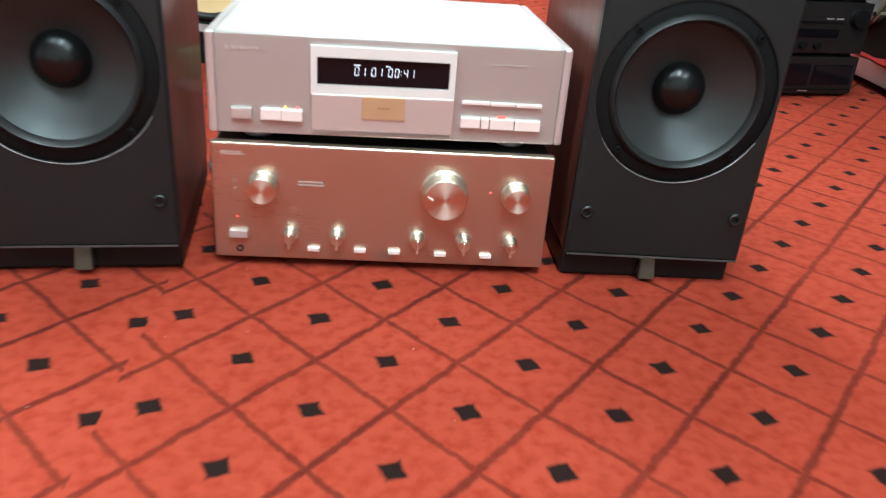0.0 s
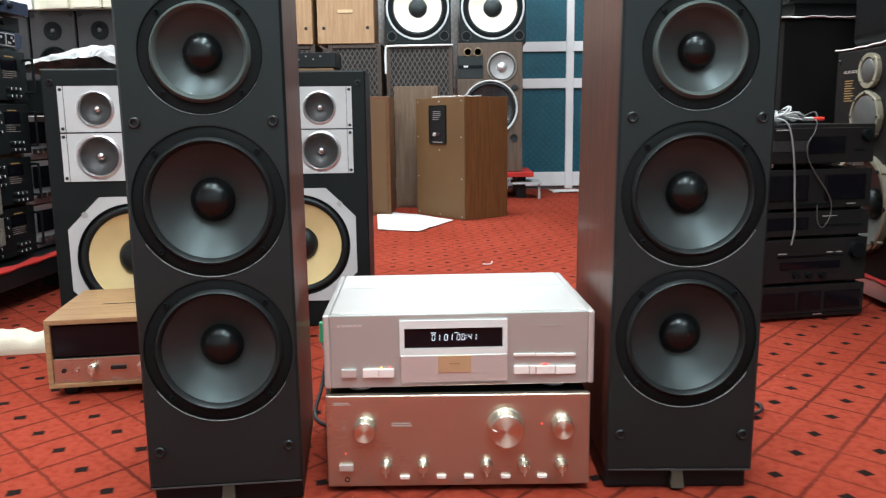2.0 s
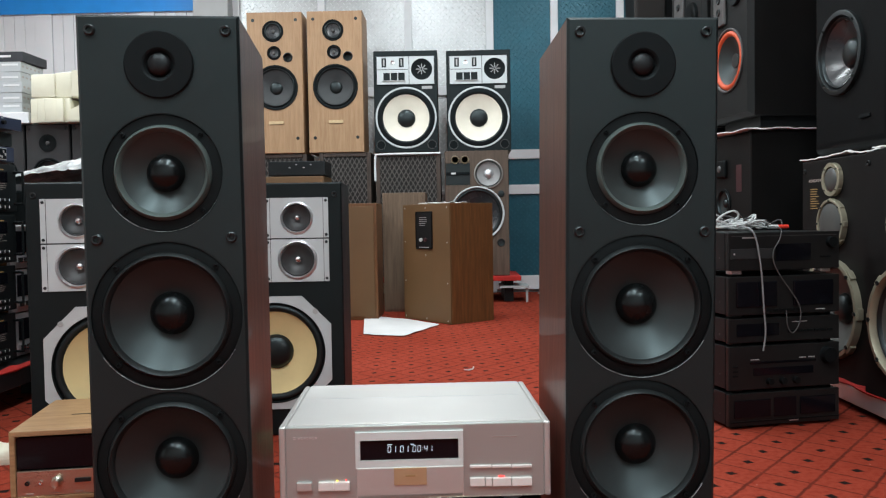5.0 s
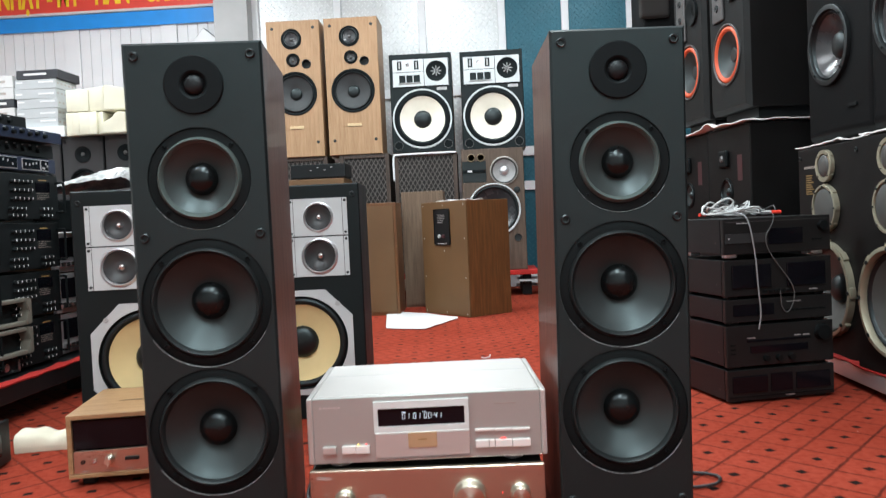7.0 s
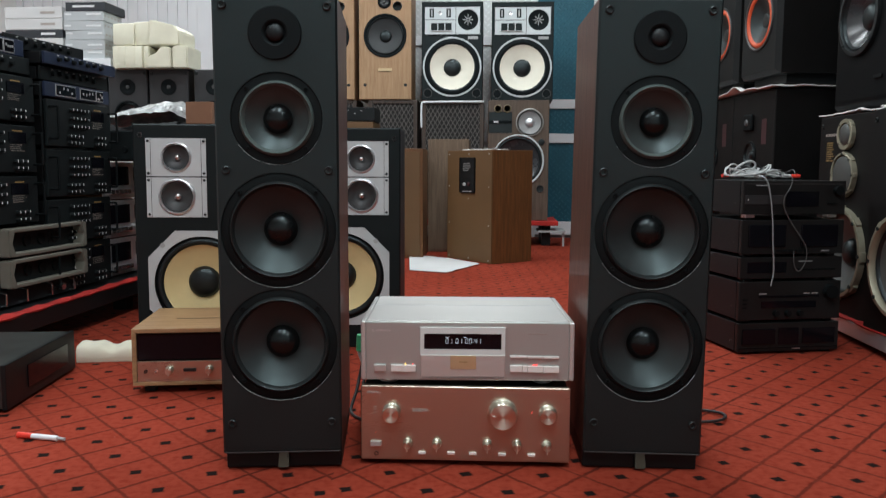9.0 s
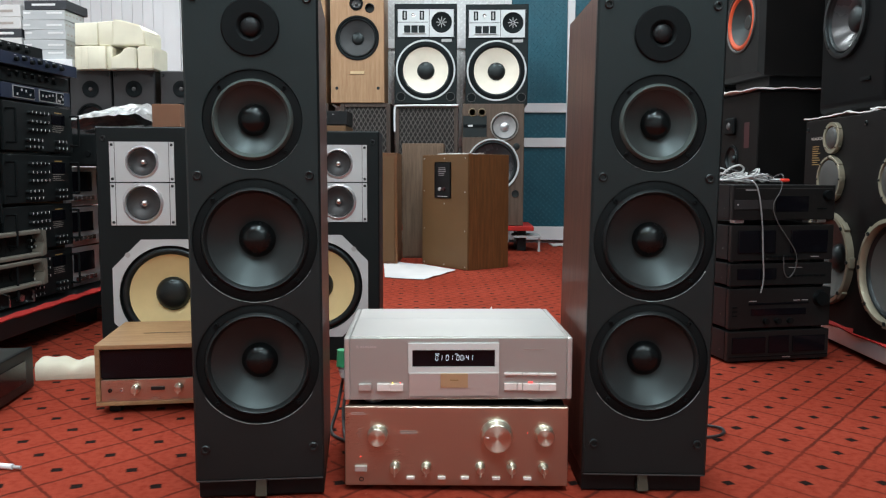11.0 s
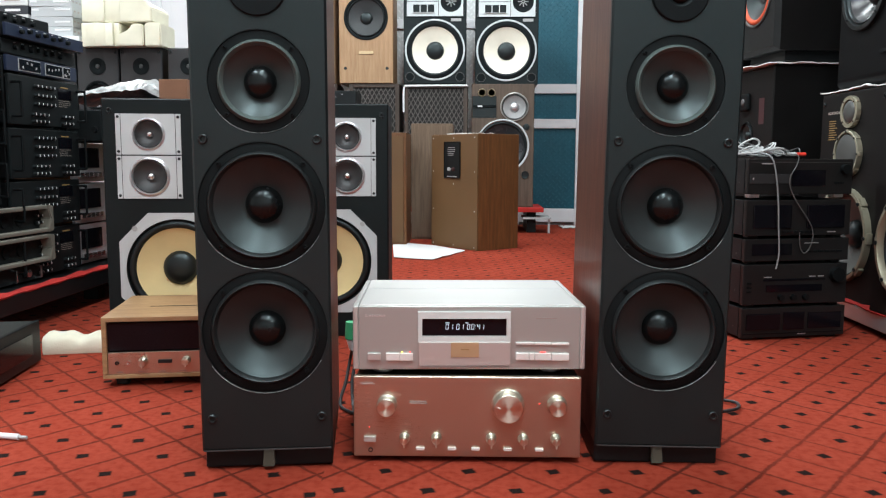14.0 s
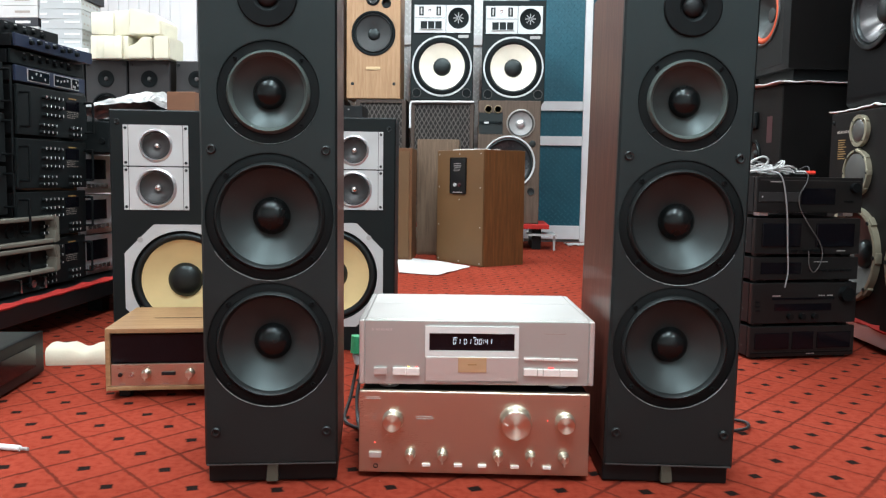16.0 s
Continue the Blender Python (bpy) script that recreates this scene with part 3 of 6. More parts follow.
# low platforms along both sides
def platform(x0, x1, y0, y1, z1, rail_mat, label, edge_x, lift):
    t = thing("platform", pose(0, 0, 0), label, "platform", kind="structure")
    part("deck", box((x0 + x1) / 2, (y0 + y1) / 2, z1 - 0.02, x1 - x0, y1 - y0, 0.03), BLACK_PLASTIC, t, "dark deck boards")
    n = max(2, int((y1 - y0) / 1.2))
    for i in range(n):
        yy = y0 + (i + 0.5) * (y1 - y0) / n
        for xx in (x0 + 0.1, x1 - 0.1):
            part("foot", box(xx, yy, (z1 - 0.035) / 2, 0.06, 0.06, z1 - 0.035), BLACK_PLASTIC, t)
    part("edge_rail", box(edge_x, (y0 + y1) / 2, z1 - 0.005 - lift / 2, 0.02, y1 - y0, lift, 0.003, 1), rail_mat, t)
    bm = bmesh.new()
    rnd = random.Random(4)
    steps = 60
    prev = None
    s = 1 if edge_x < (x0 + x1) / 2 else -1
    for i in range(steps + 1):
        yy = y0 + (y1 - y0) * i / steps
        o = 0.004 * math.sin(i * 1.7) + 0.004 * rnd.random()
        row = [bm.verts.new((edge_x + s * 0.022, yy, z1 + 0.001)), bm.verts.new((edge_x + s * 0.004, yy, z1 + 0.005 + o)), bm.verts.new((edge_x - s * (0.013 + o), yy, z1 - 0.001)), bm.verts.new((edge_x - s * (0.012 + o * 0.5), yy, z1 - 0.005 - o * 0.5))]
        if prev:
            for k in range(3):
                bm.faces.new((prev[k], prev[k + 1], row[k + 1], row[k]))
        prev = row
    part("carpet_edge", bm, RED_CLOTH, t, smooth=True)
    return t


platform(1.36, 2.5, 0.6, 4.4, 0.085, ALU, "low platform with red carpet and an aluminium edge", 1.36, 0.055)
platform(-2.6, -1.45, 0.6, 3.3, 0.145, BLACK_PLASTIC, "low platform with red carpet and a dark edge", -1.45, 0.06)


# ---- the pair of tower loudspeakers ----
def tower(m):
    t = thing("tower_speaker", m, "tall black three-woofer tower loudspeaker with mahogany sides on the carpet", "loudspeaker", "pair of tower speakers")
    w, h, d = 0.238, 0.906, 0.34
    units = [(0.0, 0.710, 0.0885), (0.0, 0.492, 0.1125), (0.0, 0.262, 0.1125)]
    cabinet(t, w, h, d, 0.04, [(x, z, r) for x, z, r in units] + [(0, 0.872, 0.02)], TOWER_VINYL, MAHOGANY, 0.004, front_label="matt black front")
    part("plinth", box(0, 0.18, 0.02, w - 0.004, 0.32, 0.038, 0.004), BLACK_PLASTIC, t, "black plinth")
    part("baffle_seam", box(0, 0.001, 0.0405, w - 0.006, 0.004, 0.002), DULL_SEAM, t)
    bm = bmesh.new()
    vs = [bm.verts.new(v) for v in ((-0.009, 0.012, 0.04), (0.009, 0.012, 0.04), (0.011, 0.002, 0.006), (-0.011, 0.002, 0.006), (-0.009, 0.03, 0.04), (0.009, 0.03, 0.04), (0.011, 0.03, 0.006), (-0.011, 0.03, 0.006))]
    for q in ((0, 1, 2, 3), (0, 4, 5, 1), (1, 5, 6, 2), (2, 6, 7, 3), (3, 7, 4, 0), (4, 7, 6, 5)):
        bm.faces.new([vs[i] for i in q])
    bmesh.ops.recalc_face_normals(bm, faces=bm.faces)
    bmesh.ops.bevel(bm, geom=list(bm.edges), offset=0.0015, segments=2, affect="EDGES")
    part("toe_badge", bm, mat("tarnished_badge", (0.07, 0.062, 0.045), 0.35, metal=0.6), t, "small tarnished metal toe badge")
    for i, (x, z, r) in enumerate(units):
        small = i == 0
        driver(t, x, z, r, "woofer" if not small else "midrange", TOWER_FRAME, WOOFER_ROLL if not small else mat("worn_grey_surround", (0.072, 0.094, 0.088), 0.5, spec=0.4, tint=(0.75, 0.96, 1.0)), GREY_CONE if not small else MID_CONE, TOWER_CAP,
               inner=0.865 if not small else 0.825, cone_r=0.765 if not small else 0.70, cap_r=0.29 if not small else 0.315, deep=0.40, proud=-0.003, cap_out=0.62, phase=0.6, screw_mat=BLACK_FRAME)
        part("rebate", lathe([(r * 1.018, -0.0005), (r * 1.012, -0.0004), (r * 0.998, 0.0045)], x, z, 64), TOWER_VINYL, t, smooth=True, angle=60)
        bm = bmesh.new()
        n = 28
        prev = None
        for k in range(n + 1):
            a = math.pi * (1.18 + 0.66 * k / n)
            row = [bm.verts.new((x + rr * math.cos(a), yy, z + rr * math.sin(a))) for rr, yy in ((r * 1.014, -0.0011), (r * 1.003, 0.0012))]
            if prev:
                bm.faces.new((prev[0], prev[1], row[1], row[0]))
            prev = row
        bmesh.ops.solidify(bm, geom=bm.faces[:], thickness=0.0008)
        part("worn_rim", bm, STEEL_EDGE, t, "bare metal rim where the paint has worn")
    tw = part("tweeter", lathe([(0.051, 0.0), (0.051, -0.0035), (0.049, -0.005), (0.025, -0.005), (0.022, -0.0035), (0.0195, -0.001), (0.018, 0.001)], 0, 0.872, 64), BLACK_FRAME, t, smooth=True, angle=9)
    dome = [(0.0185, 0.001)] + [(0.0175 * math.cos(math.pi / 2 * i / 6), 0.0 - 0.008 * math.sin(math.pi / 2 * i / 6)) for i in range(7)]
    part("dome", lathe(dome, 0, 0.872, 32), BLACK_PLASTIC, tw, smooth=True, angle=70)
    for sx in (-1, 1):
        for z in (0.923, 0.610, 0.102):
            grille_peg(t, sx * 0.0991, z)
    return t


tower(pose(-0.3434, 0.8163, 0.002, 0.7, -0.15, 7.76))
tower(pose(0.3843, 0.8753, 0, 0.2, 0.75, 1.87))


# ---- amplifier and player between them ----
def knob(parent, name, x, z, r, y0, out, mark=True):
    bm = lathe([(r * 1.08, y0), (r * 1.08, y0 - 0.002), (r, y0 - 0.003), (r * 0.97, y0 - out * 0.75), (r * 0.93, y0 - out * 0.96), (r * 0.88, y0 - out), (r * 0.2, y0 - out * 0.985), (0, y0 - out * 0.98)], x, z, 40)
    kb = part(name, bm, KNOB, parent, smooth=True, angle=30)
    if mark:
        part("pointer", box(x, y0 - out * 1.0, z - r * 0.6, r * 0.12, 0.001, r * 0.5), CAP, kb)
    return kb


def amplifier(m):
    t = thing("amplifier", m, "champagne gold integrated amplifier with turned knobs on the carpet", "amplifier")
    w, h, d, z0 = 0.432, 0.157, 0.36, 0.012
    part("case", box(0, 0.012 + d / 2, z0 + h / 2, w - 0.006, d - 0.01, h - 0.006, 0.003), BLACK_PLASTIC, t, "dark metal case")
    part("front_panel", box(0, 0.0075, z0 + h / 2, w, 0.015, h, 0.003, 3), GOLD_METAL, t, "brushed champagne front panel")
    for sx in (-1, 1):
        for yy in (0.05, 0.3):
            part("foot", lathe([(0.022, 0.0), (0.024, 0.006), (0.024, 0.014), (0, 0.014)], 0, 0), BLACK_PLASTIC, t).matrix_local = pose(sx * 0.17, yy, 0.0, 90, 0, 0)

    def at(px, pz):
        fx = (px - 55) / 1170
        return fx * w - w / 2, z0 + (517 - 24 * fx - pz) / 389 * h
    x, z = at(850, 248)
    knob(t, "volume_knob", x, z, 0.0295, 0.0, 0.026, False)
    part("volume_mark", box(x - 0.019, -0.0265, z + 0.003, 0.008, 0.001, 0.0014, turn=pose(0, 0, 0, 0, 28, 0)), SEGMENT_OFF, t)
    x, z = at(228, 262)
    knob(t, "selector_knob", x, z, 0.0185, 0.0, 0.022, False)
    x, z = at(1100, 240)
    knob(t, "balance_knob", x, z, 0.0180, 0.0, 0.022, False)
    for px, pz in ((318, 420), (483, 415), (765, 410), (930, 408), (1097, 405)):
        x, z = at(px, pz)
        kb = part("tone_knob", lathe([(0.0105, 0), (0.0105, -0.003), (0.0085, -0.006), (0.0080, -0.018), (0.0072, -0.020), (0, -0.0195)], x, z, 28), KNOB, t, smooth=True, angle=30)
        part("lever", box(x, -0.019, z - 0.004, 0.003, 0.006, 0.018, 0.001), KNOB, kb)
    for px, pz in ((400, 468), (563, 464), (685, 462), (850, 460), (1013, 457)):
        x, z = at(px, pz)
        part("push_button", box(x, -0.002, z, 0.0155, 0.008, 0.0052, 0.0008), BUTTON, t)
    x, z = at(140, 428)
    part("power_button", box(x, -0.002, z, 0.023, 0.01, 0.0105, 0.001), GOLD_PALE, t)
    x, z = at(142, 483)
    part("headphone_socket", lathe([(0.0045, 0), (0.0045, -0.002), (0.003, -0.002), (0.003, 0.004), (0, 0.004)], x, z, 20), CAP, t, smooth=True)
    for px, pz in ((137, 372), (1012, 235)):
        x, z = at(px, pz)
        part("indicator", lathe([(0.0011, 0), (0.001, -0.001), (0, -0.0014)], x, z, 12), LED_RED, t)
    x, z = at(135, 160)
    bars("logo_bar", t, x, z, 0.034, 0.006, 2, GOLD_PALE, seed=3)
    x, z = at(395, 245)
    bars("print", t, x, z, 0.036, 0.008, 2, PRINT_GREY, seed=5)
    x, z = at(135, 255)
    bars("print", t, x, z, 0.005, 0.02, 4, PRINT_GREY, seed=6, gap=0.2)
    return t


SEGMENT_OFF = mat("white_mark", (0.85, 0.85, 0.85), 0.4, bump=0)
amplifier(pose(0.0235, 0.8766, 0, 0, 0, 1.59))


SEGS = {"0": "abcdef", "1": "bc", "4": "bcfg"}


def segment_digits(parent, text, x, z, h):
    """Seven-bar figures standing in a row on the display glass."""
    w, th = h * 0.46, h * 0.09
    adv = [1.0 * w if c == " " else 0.6 * w if c == ":" else 1.75 * w for c in text]
    cx = x - sum(adv) / 2
    places = dict(a=(0, 0.5, 1), g=(0, 0, 1), d=(0, -0.5, 1), f=(-0.5, 0.25, 0), b=(0.5, 0.25, 0), e=(-0.5, -0.25, 0), c=(0.5, -0.25, 0))
    for c, ad in zip(text, adv):
        if c != " ":
            bm = bmesh.new()
            if c == ":":
                for q in (-0.2, 0.2):
                    add_box(bm, cx + ad / 2, -0.0024, z + q * h, th, 0.0006, th)
            else:
                for k in SEGS[c]:
                    px, pz, flat = places[k]
                    add_box(bm, cx + ad / 2 + px * w + pz * h * 0.08, -0.0024, z + pz * h, w * 0.8 if flat else th, 0.0006, th if flat else h * 0.40)
            part("digit", bm, SEGMENT, parent)
        cx += ad


def cd_player(m):
    t = thing("cd_player", m, "silver champagne compact disc player stacked on the amplifier", "cd player")
    w, h, d, z0 = 0.442, 0.121, 0.328, 0.0
    part("case", box(0, d / 2 + 0.008, h / 2, w - 0.022, d - 0.016, h - 0.004, 0.002), GOLD_PALE, t)
    part("top_cover", box(0, d / 2 + 0.006, h - 0.0015, w - 0.024, d - 0.012, 0.006, 0.002), TOP_SILVER, t, "pale silver top cover")
    part("top_seam", box(0, d * 0.62, h + 0.0016, w - 0.03, 0.0012, 0.0006), ALU, t)
    for sx in (-1, 1):
        part("side_cheek", box(sx * (w / 2 - 0.0055), d / 2, h / 2, 0.011, d, h + 0.002, 0.004, 3), GOLD_PALE, t, "rounded silver side cheek")
    part("front_panel", box(0, 0.006, h / 2, w - 0.022, 0.012, h, 0.0015), GOLD_SIDE, t, "brushed pale champagne front panel")

    def at(px, pz):
        fx = (px - 35) / 1115
        return fx * w - w / 2, (577 - 18 * fx - pz) / 300 * h
    x0, z1 = at(347, 295)
    x1, zm = at(788, 432)
    pierced = ((x0 + x1) / 2, at(567, 365)[1], 0.160, 0.0335)
    pf = bmesh.new()
    pierced_front(pf, x1 - x0, zm, z1, [(0, pierced[1], pierced[2], pierced[3])], -0.006)
    geom = bmesh.ops.extrude_face_region(pf, geom=pf.faces[:])
    bmesh.ops.translate(pf, verts=[v for v in geom["geom"] if isinstance(v, bmesh.types.BMVert)], vec=(0, 0.007, 0))
    bmesh.ops.recalc_face_normals(pf, faces=pf.faces)
    bmesh.ops.translate(pf, verts=pf.verts, vec=(pierced[0], 0, 0))
    part("window_frame", pf, DISPLAY_FRAME, t, "raised silver frame round the display")
    disp = part("display", box(pierced[0], -0.0005, pierced[1], 0.1585, 0.003, 0.032), GLASS_BLACK, t, "black display window")
    dx, dz = at(570, 363)
    segment_digits(disp, "01 01 00:41", dx, dz, 0.0098)
    part("caption", box(dx - 0.033, -0.0025, dz + 0.0075, 0.008, 0.0006, 0.0012), SEGMENT, disp)
    part("caption", box(dx + 0.004, -0.0025, dz + 0.0075, 0.006, 0.0006, 0.0012), SEGMENT, disp)
    xa, za = at(350, 437)
    xb, zb = at(788, 553)
    part("disc_drawer", box((xa + xb) / 2, -0.003, (za + zb) / 2, xb - xa, 0.01, za - zb, 0.0015), GOLD_PALE, t)
    bm = bmesh.new()
    add_box(bm, (xa + xb) / 2, -0.0035, zb + 0.003, xb - xa - 0.002, 0.009, 0.006, 0.001, 2)
    part("drawer_lip", bm, GOLD_SIDE, t, smooth=True)
    x, z = at(570, 470)
    badge = part("gold_badge", box(x, -0.0085, z, 0.053, 0.002, 0.028, 0.0005), BADGE, t, "bronze badge plate")
    bars("print", badge, x, z + 0.001, 0.016, 0.004, 1, PRINT_GOLD, y=-0.0097)
    x, z = at(137, 512)
    part("power_button", box(x, -0.002, z, 0.0245, 0.009, 0.0135, 0.0012), GOLD_PALE, t)
    for px in (226, 290):
        x, z = at(px, 511)
        part("key", box(x, -0.002, z, 0.0252, 0.009, 0.014, 0.0012), BUTTON, t)
    for px, pz, mm in ((270, 490, LED_AMBER), (307, 488, LED_RED), (945, 479, LED_RED)):
        x, z = at(px, pz)
        part("indicator", box(x, -0.0008, z, 0.0020 if px < 900 else 0.009, 0.003, 0.0018), mm, t)
    for a, b in ((815, 903), (906, 984), (987, 1070)):
        x, z = at((a + b) / 2, 438)
        part("slim_key", box(x, -0.0015, z, (b - a) / 1115 * w, 0.006, 0.0042, 0.0008), BUTTON, t)
    for a, b in ((815, 876), (879, 904), (907, 984), (987, 1070)):
        x, z = at((a + b) / 2, 500)
        part("key", box(x, -0.002, z, (b - a) / 1115 * w, 0.009, 0.0135, 0.0012), BUTTON, t)
    x, z = at(145, 318)
    bars("logo_mark", t, x - 0.0175, z, 0.005, 0.0055, 2, PRINT_SILVER, gap=0.55)
    for k in range(7):
        bars("logo_bar", t, x - 0.0105 + k * 0.0045, z, 0.0034, 0.0048, 2 if k % 2 else 1, PRINT_SILVER, gap=0.62)
    x, z = at(960, 318)
    bars("print", t, x, z, 0.04, 0.003, 1, PRINT_GREY, gap=0.4)
    for px, yy in ((175, 0.035), (995, 0.035), (175, 0.27), (995, 0.27)):
        x = (px - 35) / 1115 * w - w / 2
        part("foot", lathe([(0, 0.001), (0.021, 0.001), (0.021, -0.006), (0.018, -0.0105), (0, -0.0105)], 0, 0, 32), ALU, t, smooth=True).matrix_local = pose(x, yy, 0, 90, 0, 0) @ pose(0, 0, 0, 0, 0, 0)
    return t


cd_player(pose(0.027, 0.8898, 0.1801, 0, 0, 3.42))


# ---- pair of black monitors with cream woofers, behind the left tower ----
def octo_plate(w, h, cut, hole_r, y=0.0, thick=0.004):
    """A plate with cut corners and a round hole, its face at y - thick."""
    bm = bmesh.new()
    n = 48
    inner, outer = [], []
    for k in range(n):
        a = 2 * math.pi * (k + 0.5) / n
        c, s = math.cos(a), math.sin(a)
        t = min(w / 2 / max(abs(c), 1e-6), h / 2 / max(abs(s), 1e-6), (w / 2 + h / 2 - cut) / (abs(c) + abs(s)))
        outer.append((t * c, t * s))
        inner.append((hole_r * c, hole_r * s))
    rows = [[bm.verts.new((x, yy, z)) for x, z in ring] for ring, yy in ((outer, y), (outer, y - thick), (inner, y - thick), (inner, y + 0.004))]
    for a, b in zip(rows, rows[1:]):
        for k in range(n):
            bm.faces.new((a[k], a[(k + 1) % n], b[(k + 1) % n], b[k]))
    bmesh.ops.recalc_face_normals(bm, faces=bm.faces)
    return bm


def monitor(m, s):
    """s = 1: the tweeter plate near the local -x side; -1: mirrored."""
    t = thing("monitor_speaker", m, "black monitor loudspeaker with silver tweeter plates and a cream woofer", "loudspeaker", "pair of monitor speakers")
    w, h, d = 0.42, 0.752, 0.30
    px, wx = -s * 0.077, -s * 0.004
    ZW = 0.248
    cabinet(t, w, h, d, 0.0, [(wx, ZW, 0.150), (px, 0.648, 0.042), (px, 0.524, 0.051)], BLACK_BAFFLE, BLACK_BAFFLE)
    bm = octo_plate(0.336, 0.336, 0.085, 0.149)
    bmesh.ops.translate(bm, verts=bm.verts, vec=(wx, 0, ZW))
    fr = part("woofer_frame", bm, ALU_PLATE, t, "silver cut-corner woofer frame")
    for a in (45, 135, 225, 315):
        part("screw", lathe([(0.008, -0.004), (0.008, -0.006), (0.004, -0.0065), (0.004, -0.005), (0, -0.005)], wx + 0.163 * 1.06 * math.cos(radians(a)), ZW + 0.163 * 1.06 * math.sin(radians(a)), 14), GREY_STEEL, fr, smooth=True)
    driver(t, wx, ZW, 0.150, "woofer", BLACK_FRAME, RUBBER, CREAM_CONE, CAP, inner=0.97, cone_r=0.82, cap_r=0.33, deep=0.26, proud=0.004, screws=0, cap_out=0.4)
    for z, hh, r, nm in ((0.648, 0.119, 0.042, "tweeter"), (0.522, 0.126, 0.051, "upper_midrange")):
        bm = bmesh.new()
        dz = 0.648 if nm == "tweeter" else 0.524
        pierced_front(bm, 0.186, z - hh / 2, z + hh / 2, [(0, dz, r)], -0.004)
        g = bmesh.ops.extrude_face_region(bm, geom=bm.faces[:])
        bmesh.ops.translate(bm, verts=[v for v in g["geom"] if isinstance(v, bmesh.types.BMVert)], vec=(0, 0.004, 0))
        bmesh.ops.recalc_face_normals(bm, faces=bm.faces)
        bmesh.ops.translate(bm, verts=bm.verts, vec=(px, 0, 0))
        pl = part("plate", bm, ALU_PLATE, t, "brushed silver driver plate")
        part("plate_groove", box(px - s * 0.078, -0.0043, z, 0.0012, 0.0008, hh), BLACK_FRAME, pl)
        part("plate_groove", box(px + s * 0.078, -0.0043, z, 0.0012, 0.0008, hh), BLACK_FRAME, pl)
        for sx in (-1, 1):
            for sz in (-1, 1):
                part("screw", lathe([(0.0045, -0.004), (0.004, -0.006), (0, -0.006)], px + sx * 0.086, z + sz * (hh / 2 - 0.009), 12), CAP, pl, smooth=True)
        part("bright_ring", lathe([(r * 1.16, -0.004), (r * 1.13, -0.007), (r * 1.04, -0.009), (r * 0.98, -0.005), (r * 0.96, 0.004)], px, dz), ALU, pl, smooth=True, angle=60)
        un = part(nm, lathe([(r * 0.98, 0.0), (r * 0.9, -0.002), (r * 0.82, 0.004), (r * 0.34, r * 0.36), (0, r * 0.36)], px, dz), MESH_CONE, t, smooth=True, angle=60)
        part("dome", lathe([(r * 0.25, r * 0.36)] + [(r * 0.25 * math.cos(math.pi / 2 * i / 5), r * 0.33 - r * 0.24 * math.sin(math.pi / 2 * i / 5)) for i in range(6)], px, dz, 24), CHROME, un, smooth=True, angle=70)
    for sx in (-1, 1):
        grille_peg(t, sx * 0.188, 0.717)
    return t


monitor(pose(-0.852, 1.748, 0, 0, 0, 8), 1)
monitor(pose(-0.456, 1.957, 0, 0, 0, 4), -1)


def receiver(m):
    t = thing("vintage_receiver", m, "vintage stereo receiver in a walnut case on the carpet", "receiver")
    w, h, d = 0.42, 0.158, 0.33
    z0 = 0.022
    for nm, b in (("case_top", (0, d / 2, z0 + h - 0.006, w, d, 0.012)), ("case_bottom", (0, d / 2, z0 + 0.005, w, d, 0.01)),
                  ("case_side", (-w / 2 + 0.006, d / 2, z0 + h / 2, 0.012, d, h - 0.023)), ("case_side", (w / 2 - 0.006, d / 2, z0 + h / 2, 0.012, d, h - 0.023))):
        part(nm, box(*b, 0.002), RECEIVER_WOOD, t)
    part("top_slot", box(0.03, d * 0.45, z0 + h + 0.0004, 0.30, 0.004, 0.001), CAP, t)
    part("chassis", box(0, d / 2 + 0.01, z0 + h / 2 - 0.001, w - 0.026, d - 0.03, h - 0.026), BLACK_PLASTIC, t)
    part("dial_glass", box(0, 0.012, z0 + 0.106, w - 0.025, 0.008, 0.070), GLASS_BLACK, t, "dark tuning dial glass")
    pn = part("control_panel", box(0, 0.010, z0 + 0.0385, w - 0.025, 0.012, 0.056, 0.001), GOLD_METAL, t, "pinkish brushed control panel")
    zc = z0 + 0.042
    for x, r in ((-0.175, 0.005), (-0.147, 0.005)):
        part("jack", lathe([(r, 0.004), (r, -0.001), (r * 0.6, -0.001), (r * 0.6, 0.004), (0, 0.004)], x, zc - 0.002, 16), CAP if x < -0.16 else CHROME, t, smooth=True)
    for x in (-0.112, -0.006, 0.07, 0.12, 0.17):
        part("knob", lathe([(0.0115, 0.004), (0.0115, -0.004), (0.009, -0.006), (0.0085, -0.018), (0, -0.0185)], x, zc, 24), KNOB, t, smooth=True)
        part("lever", box(x, -0.016, zc, 0.003, 0.006, 0.026, 0.001), KNOB, t)
    part("push_switch", box(-0.058, 0.002, zc, 0.034, 0.006, 0.009, 0.001), CAP, t)
    for i in range(7):
        part("print", box(-0.17 + i * 0.052, 0.0036, z0 + 0.016, 0.016, 0.0008, 0.002), PRINT_GREY, pn)
    for sx in (-1, 1):
        for y in (0.04, d - 0.04):
            part("foot", box(sx * 0.17, y, 0.011, 0.03, 0.03, 0.022, 0.003), BLACK_PLASTIC, t)
    return t


receiver(pose(-0.695, 1.372, 0, 0, 0, 10.5))


# ---- black hi-fi stack with its cables ----
STACK = pose(1.068, 2.003, 0, 0, 0, 13.4)


